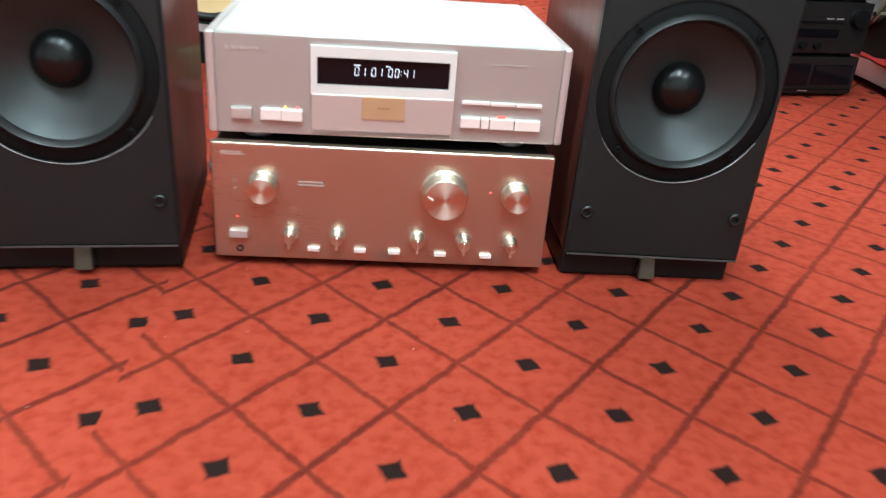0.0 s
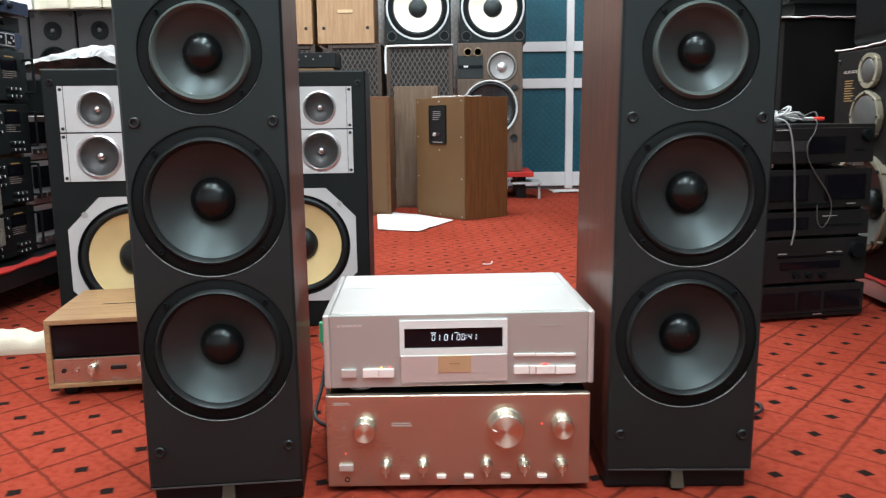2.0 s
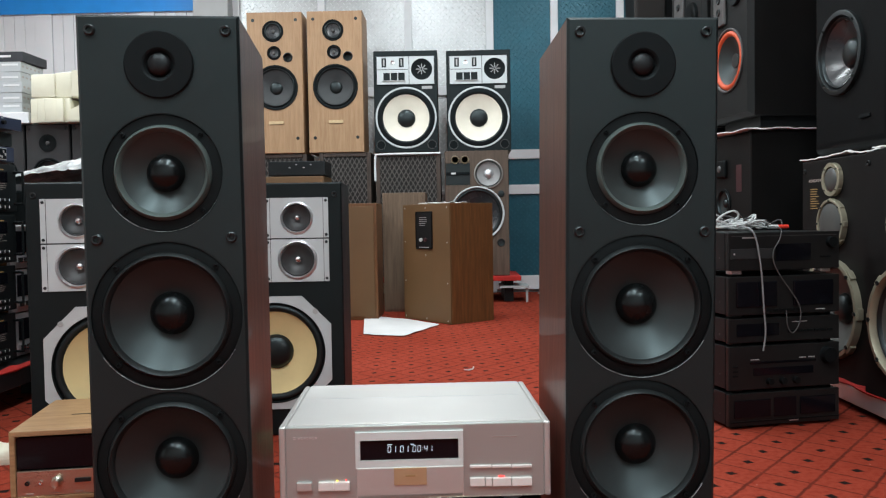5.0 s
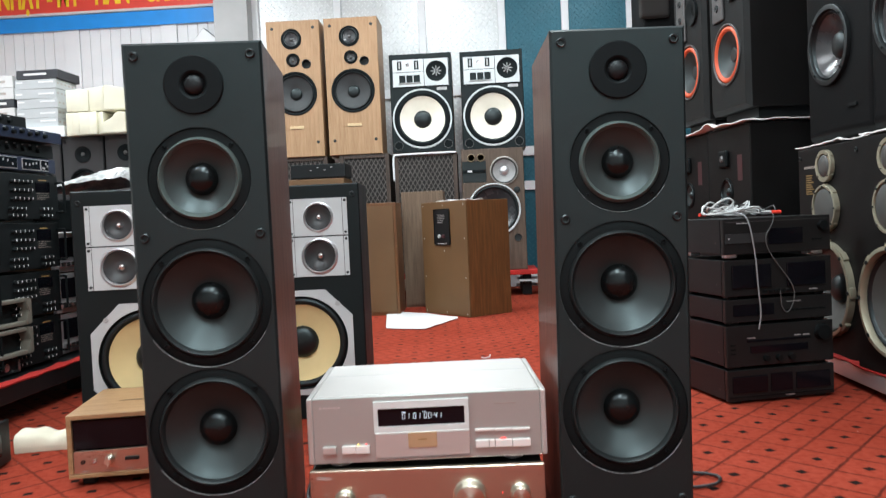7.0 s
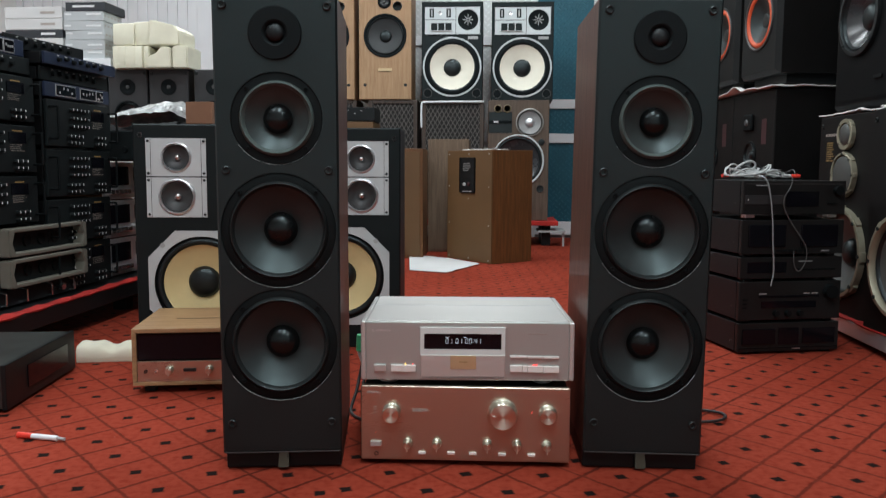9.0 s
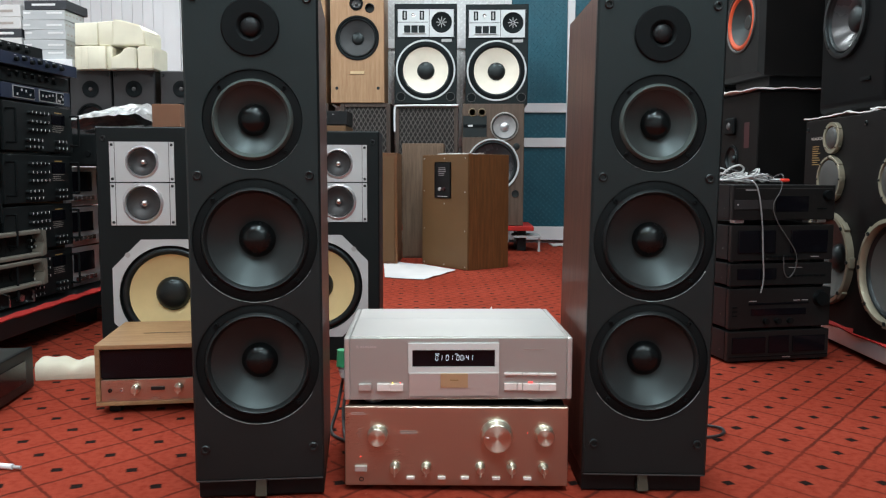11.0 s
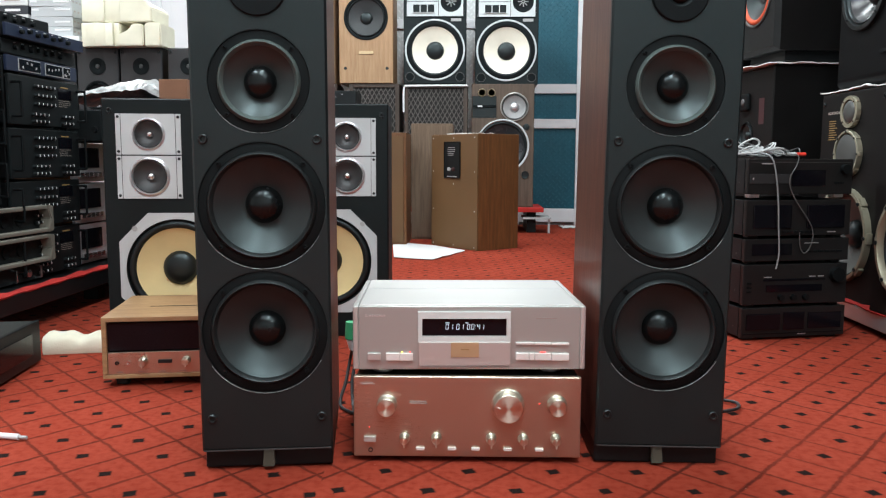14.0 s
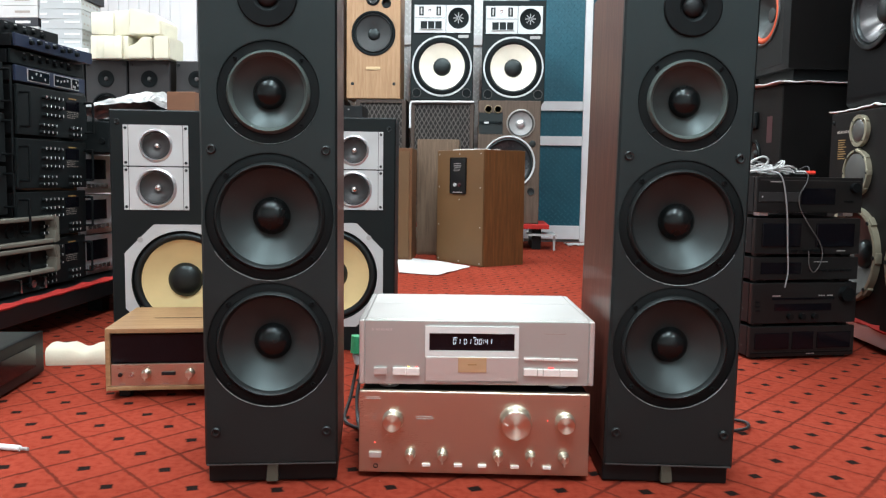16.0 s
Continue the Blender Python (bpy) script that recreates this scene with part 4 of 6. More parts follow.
def stack_unit(name, z, h, kind, label):
    t = thing(name, STACK @ pose(0, 0, z), label, "hi-fi unit", "stacked hi-fi units")
    w, d = 0.372, 0.30
    part("case", box(0, d / 2 + 0.012, h / 2 + 0.003, w - 0.004, d - 0.02, h - 0.008, 0.002), BLACK_PLASTIC, t)
    part("front_panel", box(0, 0.008, h / 2 + 0.002, w, 0.016, h - 0.006, 0.003), STACK_BLACK, t)
    for sx in (-1, 1):
        for y in (0.03, 0.26):
            part("foot", box(sx * 0.15, y, 0.001, 0.035, 0.03, 0.010 if kind != "disc" else 0.016, 0.003), BLACK_PLASTIC if kind != "disc" else ALU, t)
    part("side_screw", lathe([(0.004, 0), (0.003, -0.002), (0, -0.002)], 0, 0, 12), DULL_LEAD, t).matrix_local = pose(-w / 2 + 0.002, 0.05, h * 0.35, 0, 0, -90) @ Matrix.Scale(0.6, 4)
    if kind == "disc":
        dr = part("drawer", box(-0.108, -0.001, h * 0.46, 0.142, 0.004, 0.030, 0.001), CHARCOAL_FASCIA, t, "dark grey disc drawer")
        part("drawer_mark", lathe([(0.003, -0.003), (0.002, -0.0035), (0, -0.0035)], -0.168, h * 0.46, 10), PRINT_SILVER, dr)
        part("lip_line", box(0, -0.0004, h * 0.90, w - 0.02, 0.001, 0.0018), DULL_SEAM, t)
        part("display", box(0.028, -0.0005, h * 0.48, 0.118, 0.003, 0.050), GLASS_BLACK, t)
        part("knob", lathe([(0.016, 0), (0.015, -0.014), (0, -0.0145)], 0.155, h * 0.72, 28), BLACK_FRAME, t, smooth=True)
        for i in range(3):
            part("button", box(0.125 + 0.012 * i, -0.001, h * 0.35, 0.009, 0.004, 0.005), BLACK_FRAME, t)
        part("print", box(-0.12, -0.0004, h * 0.86, 0.04, 0.001, 0.003), PRINT_SILVER, t)
    elif kind == "deck":
        for sx in (-1, 1):
            part("cassette_door", box(sx * 0.095, -0.002, h * 0.55, 0.135, 0.006, h * 0.62, 0.003), GLASS_BLACK, t)
        for i in range(6):
            part("button", box(-0.05 + i * 0.02, -0.001, h * 0.14, 0.016, 0.005, 0.008, 0.001), BLACK_FRAME, t)
        part("print", box(0.12, -0.0004, h * 0.13, 0.03, 0.001, 0.003), PRINT_SILVER, t)
    elif kind == "tuner":
        part("display", box(-0.09, -0.0008, h * 0.55, 0.14, 0.003, 0.036), GLASS_BLACK, t)
        for i in range(7):
            part("button", box(0.02 + i * 0.022, -0.001, h * 0.45, 0.018, 0.004, 0.007, 0.001), BLACK_FRAME, t)
        part("print", box(0.05, -0.0004, h * 0.8, 0.05, 0.001, 0.002), PRINT_SILVER, t)
    elif kind == "amp":
        part("knob", lathe([(0.027, 0), (0.026, -0.002), (0.024, -0.003), (0.0225, -0.017), (0, -0.0175)], 0.145, h * 0.72, 36), BLACK_FRAME, t, smooth=True)
        part("slot", box(-0.005, -0.0008, h * 0.42, 0.20, 0.003, 0.022), GLASS_BLACK, t)
        part("slot", box(-0.005, -0.0008, h * 0.62, 0.22, 0.003, 0.006), GLASS_BLACK, t)
        for x in (-0.052, -0.008, 0.036):
            part("small_knob", lathe([(0.0105, 0), (0.0095, -0.012), (0, -0.0125)], x, h * 0.2, 20), BLACK_FRAME, t, smooth=True)
        for x, ww in ((-0.10, 0.028), (0.06, 0.022), (0.09, 0.022)):
            part("print", box(x, -0.0004, h * 0.69, ww, 0.001, 0.003), PRINT_SILVER, t)
        for i in range(3):
            part("button", box(-0.165, -0.001, h * (0.35 + 0.1 * i), 0.016, 0.004, 0.005), BLACK_FRAME, t)
    else:
        part("display", box(0.0, -0.0008, h * 0.55, 0.075, 0.003, h * 0.55), GLASS_BLACK, t, "dark reddish display window")
        for sx in (-1, 1):
            part("cassette_door", box(sx * 0.11, -0.002, h * 0.55, 0.12, 0.006, h * 0.5, 0.002), GLASS_BLACK, t)
        part("ledge", box(0, -0.001, h * 0.18, w - 0.01, 0.006, 0.004), BLACK_FRAME, t)
        part("print", box(0.03, -0.0004, h * 0.13, 0.03, 0.001, 0.003), PRINT_SILVER, t)
    return t


stack_unit("cassette_deck", 0.004, 0.104, "low", "black cassette deck at the foot of a hi-fi stack")
stack_unit("stereo_amplifier", 0.112, 0.136, "amp", "black stereo amplifier with a volume knob in a stack")
stack_unit("radio_tuner", 0.252, 0.078, "tuner", "slim black radio tuner in a hi-fi stack")
stack_unit("double_cassette_deck", 0.334, 0.120, "deck", "black twin cassette deck in a hi-fi stack")
stack_unit("disc_changer", 0.466, 0.118, "disc", "black disc player with silver feet topping the stack")


def cable_heap():
    t = thing("cable_heap", STACK @ pose(0, 0, 0.586), "tangled heap of pale grey audio cables on the hi-fi stack", "cables")
    rnd = random.Random(7)
    for k in range(9):
        pts = []
        a0 = rnd.random() * 6.28
        cx, cy = -0.085 + rnd.uniform(-0.07, 0.07), 0.11 + rnd.uniform(-0.04, 0.05)
        rx, ry = rnd.uniform(0.045, 0.09), rnd.uniform(0.03, 0.06)
        for i in range(11):
            a = a0 + i * 0.95
            pts.append((cx + rx * math.cos(a) * rnd.uniform(0.6, 1.1), cy + ry * math.sin(a) * rnd.uniform(0.6, 1.1), 0.006 + abs(rnd.gauss(0, 0.012)) + (0.02 if i % 4 == 1 else 0)))
        bm = bmesh.new()
        add_tube(bm, smooth_path(pts, 6), 0.0026 if k % 3 else 0.0032, 6)
        part("strand", bm, GREY_CABLE if k % 4 else DARK_CABLE, t, smooth=True)
    bm = bmesh.new()
    add_tube(bm, smooth_path([(-0.17, 0.12, 0.012), (-0.15, 0.10, 0.045), (-0.11, 0.095, 0.062), (-0.09, 0.10, 0.045), (-0.13, 0.11, 0.012)], 8), 0.0032, 8)
    part("loop", bm, GREY_CABLE, t, smooth=True)
    bm = bmesh.new()
    add_tube(bm, smooth_path([(-0.13, 0.12, 0.02), (-0.12, 0.04, 0.014), (-0.113, -0.003, 0.005), (-0.102, -0.014, -0.03), (-0.088, -0.016, -0.12), (-0.080, -0.015, -0.22), (-0.073, -0.013, -0.30), (-0.080, -0.012, -0.352)], 8), 0.0026, 8)
    part("hanging_lead", bm, PALE_LEAD, t, "pale flat lead hanging down the stack", smooth=True)
    bm = bmesh.new()
    add_tube(bm, smooth_path([(-0.04, 0.07, 0.012), (-0.018, 0.0, 0.010), (-0.022, -0.010, -0.02), (-0.048, -0.014, -0.065), (-0.032, -0.012, -0.118), (0.037, -0.012, -0.215), (0.043, -0.012, -0.268), (0.021, -0.012, -0.303), (0.002, -0.012, -0.285), (-0.003, -0.012, -0.236)], 8), 0.0017, 8)
    part("hanging_lead", bm, DULL_LEAD, t, "thin dark lead hanging down the stack", smooth=True)
    for x, mm in ((0.015, RED_PLUG), (-0.02, GREY_CABLE)):
        bm = bmesh.new()
        add_tube(bm, [(x, 0.05, 0.012), (x + 0.03, 0.048, 0.012)], 0.006, 10)
        part("plug", bm, mm, t, smooth=True)
    bm = bmesh.new()
    add_tube(bm, [(-0.182, 0.15, 0.012), (-0.158, 0.155, 0.012)], 0.006, 10)
    part("plug", bm, RED_PLUG, t, smooth=True)


cable_heap()


# ---- right-hand platform: two rows of large loudspeakers facing the aisle ----
def facing_left(x, y, z, turn=0.0):
    return pose(x, y, z, 0, 0, -90 + turn)


def gold_ring_speaker(m, s=1):
    t = thing("three_way_speaker", m, "black three-way loudspeaker with tarnished gold driver frames", "loudspeaker", "gold-framed speakers")
    w, h, d = 0.43, 0.735, 0.36
    cabinet(t, w, h, d, 0, [(0, 0.663, 0.036), (0.0, 0.515, 0.062), (0, 0.23, 0.142)], CABINET_BLACK, CABINET_BLACK)
    driver(t, 0, 0.663, 0.056, "tweeter", GOLD_FRAME, GOLD_FRAME, DARK_CONE, CAP, inner=0.74, cone_r=0.6, cap_r=0.4, deep=0.15, proud=0.014, screws=4)
    driver(t, 0, 0.515, 0.082, "midrange", GOLD_FRAME, GREY_CONE_PALE, GREY_CONE_PALE, CAP, inner=0.88, cone_r=0.80, cap_r=0.3, deep=0.12, proud=0.018, screws=8)
    driver(t, 0, 0.23, 0.168, "woofer", GOLD_FRAME, RUBBER, GREY_CONE_PALE, CAP, inner=0.90, cone_r=0.80, cap_r=0.3, deep=0.3, proud=0.022, screws=8)
    for zc, rr, n, out in ((0.663, 0.056, 4, 0.012), (0.515, 0.082, 8, 0.016), (0.23, 0.168, 8, 0.020)):
        for i in range(n):
            a = math.pi / 4 + 2 * math.pi * i / n
            lug = box(rr * 0.985 * math.cos(a), -out / 2, zc + rr * 0.985 * math.sin(a), rr * 0.12, out, rr * 0.22 if n == 8 else rr * 0.42, 0.003, 2, turn=pose(0, 0, 0, 0, -math.degrees(a), 0))
            part("mounting_lug", lug, GOLD_FRAME, t, smooth=True)
    for zz, rr, yy in ((0.663, 0.0385, -0.012), (0.515, 0.069, -0.015)):
        part("mesh_cover", lathe([(rr, yy), (rr * 0.9, yy - 0.003), (rr * 0.6, yy - 0.006), (rr * 0.3, yy - 0.008), (0, yy - 0.0085)], 0, zz, 32), GREY_CONE_PALE, t, "dusty grey mesh dome", smooth=True, angle=60)
    for k in range(7):
        bars("logo_bar", t, s * 0.125 - 0.036 + k * 0.012, 0.665, 0.0085, 0.013, 2 if k % 2 else 1, PRINT_GREY, gap=0.6)
    bars("print", t, s * 0.125, 0.602, 0.06, 0.075, 9, PRINT_GOLD, seed=9, gap=0.35)
    for sx in (-1, 1):
        grille_peg(t, sx * 0.195, 0.70)
    return t


gold_ring_speaker(facing_left(1.355, 2.31, 0.086, 4), -1)
gold_ring_speaker(facing_left(1.355, 1.86, 0.086, 4))


def studio_speaker(m):
    t = thing("studio_speaker", m, "dark grey studio loudspeaker with one large woofer", "loudspeaker", "large studio speakers")
    w, h, d = 0.46, 0.80, 0.42
    cabinet(t, w, h, d, 0, [(-0.045, 0.325, 0.120), (-0.03, 0.57, 0.045)], STUDIO_VINYL, STUDIO_VINYL, 0.036, rounds=5)
    driver(t, -0.045, 0.325, 0.138, "woofer", RUBBER, RUBBER, DARK_CONE, CAP, inner=0.86, cone_r=0.78, cap_r=0.34, deep=0.42, proud=0.012, screws=4, cap_out=0.4)
    driver(t, -0.03, 0.57, 0.055, "midrange", RUBBER, RUBBER, DARK_CONE, CAP, inner=0.84, cone_r=0.72, cap_r=0.4, deep=0.2, proud=0.005, screws=4)
    part("nameplate", box(0.10, -0.003, 0.10, 0.055, 0.006, 0.012, 0.002), BLACK_FRAME, t)
    return t


studio_speaker(facing_left(1.378, 2.262, 0.842, 4))
studio_speaker(facing_left(1.378, 1.775, 0.842, 4))


def rumpled_sheet(name, m, w, d, label, seed, hump=0.0, material=None):
    bm = bmesh.new()
    nx, ny = 36, 18
    noise_off = Vector((seed * 7.1, 0, 0))
    grid = []
    for j in range(ny + 1):
        row = []
        for i in range(nx + 1):
            u, v = i / nx - 0.5, j / ny - 0.5
            z = 0.005 + 0.010 * max(0.0, noise.noise(Vector((u * 7, v * 5, 0)) + noise_off))
            if abs(u) > 0.46 or abs(v) > 0.44:
                z += 0.008 * noise.noise(Vector((u * 14, v * 12, 3)) + noise_off)
            z += hump * math.exp(-((u - 0.06) / 0.07) ** 2 - ((v + 0.5) / 0.12) ** 2)
            row.append(bm.verts.new((u * w, v * d, max(0.003, z))))
        grid.append(row)
    for j in range(ny):
        for i in range(nx):
            bm.faces.new((grid[j][i], grid[j][i + 1], grid[j + 1][i + 1], grid[j + 1][i]))
    r = bmesh.ops.extrude_face_region(bm, geom=bm.faces[:])
    bmesh.ops.translate(bm, verts=[v for v in r["geom"] if isinstance(v, bmesh.types.BMVert)], vec=(0, 0, 0.004))
    bmesh.ops.recalc_face_normals(bm, faces=bm.faces)
    ob = part(name, bm, material or PAPER, None, smooth=True, angle=60)
    ob.matrix_world = m
    return tagged(ob, label, "sheet", "packing sheets")


rumpled_sheet("packing_sheet", pose(1.585, 2.31, 0.8215, 0, 0, 4), 0.46, 0.50, "white foam packing sheet between stacked speakers", 1, 0.0, PACKING_FOAM)
rumpled_sheet("packing_sheet", pose(1.585, 1.82, 0.8215, 0, 0, 4), 0.46, 0.46, "white foam packing sheet between stacked speakers", 2, 0.0, PACKING_FOAM)


def column_speaker(m):
    t = thing("cabinet_speaker", m, "plain black cabinet loudspeaker with small drivers", "loudspeaker", "black cabinet speakers")
    w, h, d = 0.41, 0.88, 0.42
    cabinet(t, w, h, d, 0, [(-0.02, 0.60, 0.05)], CABINET_BLACK, CABINET_BLACK)
    part("tweeter_pod", box(-0.03, -0.008, 0.745, 0.085, 0.018, 0.075, 0.012, 3), BLACK_FRAME, t)
    part("tweeter_dome", lathe([(0.016, -0.017), (0.012, -0.022), (0, -0.024)], -0.03, 0.745, 20), DULL_LEAD, t, smooth=True)
    driver(t, -0.02, 0.60, 0.062, "midrange", BLACK_FRAME, RUBBER, GREY_CONE, CAP, inner=0.86, cone_r=0.76, deep=0.2, screws=0)
    bars("red_label", t, 0.11, 0.70, 0.045, 0.11, 1, PRINT_RED, gap=1.0)
    return t


CB = pose(1.254, 2.80, 0.0, 0, 0, -82)
column_speaker(CB @ pose(-0.205, 0, 0.086))
column_speaker(CB @ pose(-0.62, 0, 0.086))
rumpled_sheet("packing_sheet", CB @ pose(-0.41, 0.2, 0.967), 0.86, 0.46, "crumpled white packing sheet between stacked speakers", 3, 0.028, PACKING_FOAM)


GUNMETAL = mat("gunmetal_ring", (0.12, 0.12, 0.12), 0.4, metal=0.6)
CHARCOAL = mat("charcoal_baffle", (0.0085, 0.0098, 0.0100), 0.58, fine=500, spec=0.22)


def orange_speaker(m):
    t = thing("horn_tower_speaker", m, "dark grey floor loudspeaker with an orange woofer surround", "loudspeaker", "orange-ringed speakers")
    w, h, d = 0.36, 0.80, 0.42
    part("base", box(0, 0.23, 0.02, w - 0.06, d - 0.08, 0.04), BLACK_PLASTIC, t)
    g = CHARCOAL
    cabinet(t, w, h, d, 0.04, [(0, 0.288, 0.118)], g, CABINET_BLACK, 0.02)
    driver(t, 0, 0.288, 0.132, "woofer", GUNMETAL, ORANGE, GREY_CONE, GREY_CONE, inner=0.93, cone_r=0.745, cap_r=0.22, deep=0.30, proud=0.006, screws=0, cap_out=0.05)
    part("horn_plate", box(-0.06, -0.006, 0.56, 0.10, 0.014, 0.24, 0.008, 3), GUNMETAL, t)
    for z in (0.50, 0.55, 0.63):
        part("horn_button", lathe([(0.016, -0.013), (0.014, -0.018), (0.006, -0.017), (0, -0.012)], -0.06, z, 20), CAP, t, smooth=True)
    part("midrange_horn", lathe([(0.062, 0), (0.06, -0.012), (0.05, -0.012), (0.02, 0.0), (0, 0.0)], 0.065, 0.56, 36), BLACK_FRAME, t, smooth=True)
    part("tweeter_horn", box(0.05, -0.006, 0.72, 0.14, 0.014, 0.08, 0.006, 3), GUNMETAL, t)
    return t


orange_speaker(CB @ pose(-0.185, 0.0, 0.990))
orange_speaker(CB @ pose(-0.60, 0.0, 0.990))

# dark speaker and white carton high up beyond them
t = thing("wall_rack", pose(1.35, 4.1, 0), "dark tall rack behind the stacked speakers", "rack")
part("post", box(-0.42, 0.0, 0.79, 0.05, 0.05, 1.58), BLACK_PLASTIC, t)
part("post", box(0.42, 0.0, 0.79, 0.05, 0.05, 1.58), BLACK_PLASTIC, t)
part("post", box(-0.42, 0.4, 0.79, 0.05, 0.05, 1.58), BLACK_PLASTIC, t)
part("post", box(0.42, 0.4, 0.79, 0.05, 0.05, 1.58), BLACK_PLASTIC, t)
part("board", box(0, 0.2, 1.57, 0.9, 0.5, 0.03, 0.003), WALNUT, t)
t = thing("white_carton", pose(1.26, 4.1, 1.586), "low white carton under a grey speaker", "carton")
part("body", box(0, 0.1, 0.035, 0.34, 0.22, 0.068, 0.004), PAPER, t)
t = thing("shelf_speaker", pose(1.30, 4.1, 1.656), "dark grey speaker with a black rounded front on a shelf", "loudspeaker")
part("body", box(0.02, 0.2, 0.19, 0.42, 0.36, 0.376, 0.02, 3), STUDIO_VINYL, t)
part("front_grille", box(-0.13, 0.01, 0.21, 0.17, 0.05, 0.30, 0.024, 3), GRILLE_CLOTH, t)

# ---- far row: loudspeakers stacked before the back wall ----
FY = 5.8


def white_cone_speaker(m):
    t = thing("white_cone_speaker", m, "black four-way loudspeaker with a large white woofer cone", "loudspeaker", "white-coned speakers")
    w, h, d = 0.492, 0.775, 0.33
    g = BLACK_BAFFLE
    cabinet(t, w, h, d, 0, [(0, 0.262, 0.212), (0.125, 0.632, 0.068)], g, WALNUT)
    driver(t, 0, 0.262, 0.236, "woofer", ALU_PLATE, RUBBER, WHITE_CONE, CAP, inner=0.93, cone_r=0.76, cap_r=0.285, deep=0.24, proud=0.006, screws=0, cap_out=0.3)
    part("black_gasket", lathe([(0.222, -0.007), (0.216, -0.010), (0.190, -0.008), (0.188, 0.002)], 0, 0.262), BLACK_FRAME, t, smooth=True)
    bm = bmesh.new()
    pierced_front(bm, 0.45, 0.515, 0.735, [(0.125, 0.632, 0.082), (-0.165, 0.685, 0.036, 0.07), (-0.03, 0.685, 0.036, 0.07), (-0.145, 0.578, 0.05, 0.06), (-0.088, 0.578, 0.05, 0.06), (-0.031, 0.578, 0.05, 0.06)], -0.005)
    r = bmesh.ops.extrude_face_region(bm, geom=bm.faces[:])
    bmesh.ops.translate(bm, verts=[v for v in r["geom"] if isinstance(v, bmesh.types.BMVert)], vec=(0, 0.005, 0))
    bmesh.ops.recalc_face_normals(bm, faces=bm.faces)
    pl = part("silver_panel", bm, ALU_PLATE, t, "silver plate round the small drivers")
    part("panel_groove", box(0.028, -0.0055, 0.625, 0.004, 0.001, 0.215), BLACK_FRAME, pl)
    part("panel_groove", box(-0.1, -0.0055, 0.632, 0.245, 0.001, 0.004), BLACK_FRAME, pl)
    part("panel_backing", box(0, 0.003, 0.625, 0.44, 0.003, 0.21), BLACK_FRAME, pl)
    part("midrange", lathe([(0.08, 0.0), (0.078, -0.006), (0.068, -0.003), (0.03, 0.0005), (0, 0.0005)], 0.125, 0.632), BLACK_FRAME, t, smooth=True)
    bm = bmesh.new()
    for k in range(8):
        a = k * math.pi / 4
        add_box(bm, 0.125 + 0.024 * math.cos(a), -0.008, 0.632 + 0.024 * math.sin(a), 0.034, 0.004, 0.0055, turn=pose(0, 0, 0, 0, -math.degrees(a), 0))
    part("diffuser_star", bm, GREY_STEEL, t)
    for zz in (0.516, 0.734):
        part("panel_border", box(0, -0.0058, zz, 0.45, 0.0016, 0.005), BLACK_FRAME, pl)
    for xx in (-0.222, 0.222):
        part("panel_border", box(xx, -0.0058, 0.625, 0.005, 0.0016, 0.21), BLACK_FRAME, pl)
    part("horn_lip", box(-0.088, -0.009, 0.546, 0.18, 0.010, 0.006, 0.002), GREY_STEEL, pl)
    for xx in (-0.165, -0.03):
        part("slot_tweeter", box(xx, -0.004, 0.685, 0.012, 0.006, 0.05, 0.002), GREY_STEEL, pl)
    part("super_tweeter", lathe([(0.016, -0.005), (0.015, -0.01), (0.008, -0.008), (0.005, -0.012), (0, -0.012)], -0.098, 0.685, 24), CHROME, t, smooth=True)
    part("level_plate", box(0.165, -0.002, 0.492, 0.08, 0.004, 0.022), GREY_STEEL, t)
    for sx in (-1, 1):
        part("port", lathe([(0.036, 0), (0.036, -0.004), (0.032, -0.004), (0.031, 0.0)], sx * 0.197, 0.055, 28), DULL_SEAM, t, smooth=True)
        part("port_mouth", lathe([(0.032, -0.001), (0, -0.0012)], sx * 0.197, 0.055, 28), BLACK_FRAME, t)
    return t


white_cone_speaker(pose(-0.303, FY, 1.169, 0, 0, 0.5))
white_cone_speaker(pose(0.257, FY, 1.163, 0, 0, -0.5))


def oak_speaker(m):
    t = thing("oak_speaker", m, "tall light oak three-way loudspeaker with black drivers", "loudspeaker", "pair of oak speakers")
    w, h, d = 0.425, 1.085, 0.34
    cabinet(t, w, h, d, 0, [(0, 0.506, 0.155), (0.10, 0.737, 0.034), (-0.012, 0.938, 0.071), (-0.006, 0.772, 0.047)], OAK, OAK)
    driver(t, 0, 0.506, 0.174, "woofer", BLACK_FRAME, RUBBER, mat("black_paper_cone", (0.03, 0.034, 0.036), 0.6), CAP, inner=0.88, cone_r=0.78, cap_r=0.27, deep=0.25, screws=0, cap_out=0.3)
    driver(t, -0.012, 0.938, 0.082, "tweeter", BLACK_FRAME, RUBBER, DARK_CONE, DULL_LEAD, inner=0.85, cone_r=0.6, cap_r=0.16, deep=0.15, screws=0)
    driver(t, -0.006, 0.772, 0.054, "midrange", BLACK_FRAME, RUBBER, DARK_CONE, DULL_LEAD, inner=0.85, cone_r=0.6, cap_r=0.2, deep=0.15, screws=0)
    part("port", lathe([(0.038, -0.001), (0.034, -0.003), (0.033, 0.06), (0, 0.06)], 0.10, 0.737, 28), CAP, t, smooth=True)
    part("nameplate", box(0, -0.003, 0.236, 0.112, 0.005, 0.024, 0.001), BADGE, t, "small gold nameplate")
    for sx in (-1, 1):
        for z in (0.115, 1.025):
            part("socket", lathe([(0.013, 0), (0.012, -0.002), (0, -0.002)], sx * 0.165, z, 16), CAP, t)
    return t


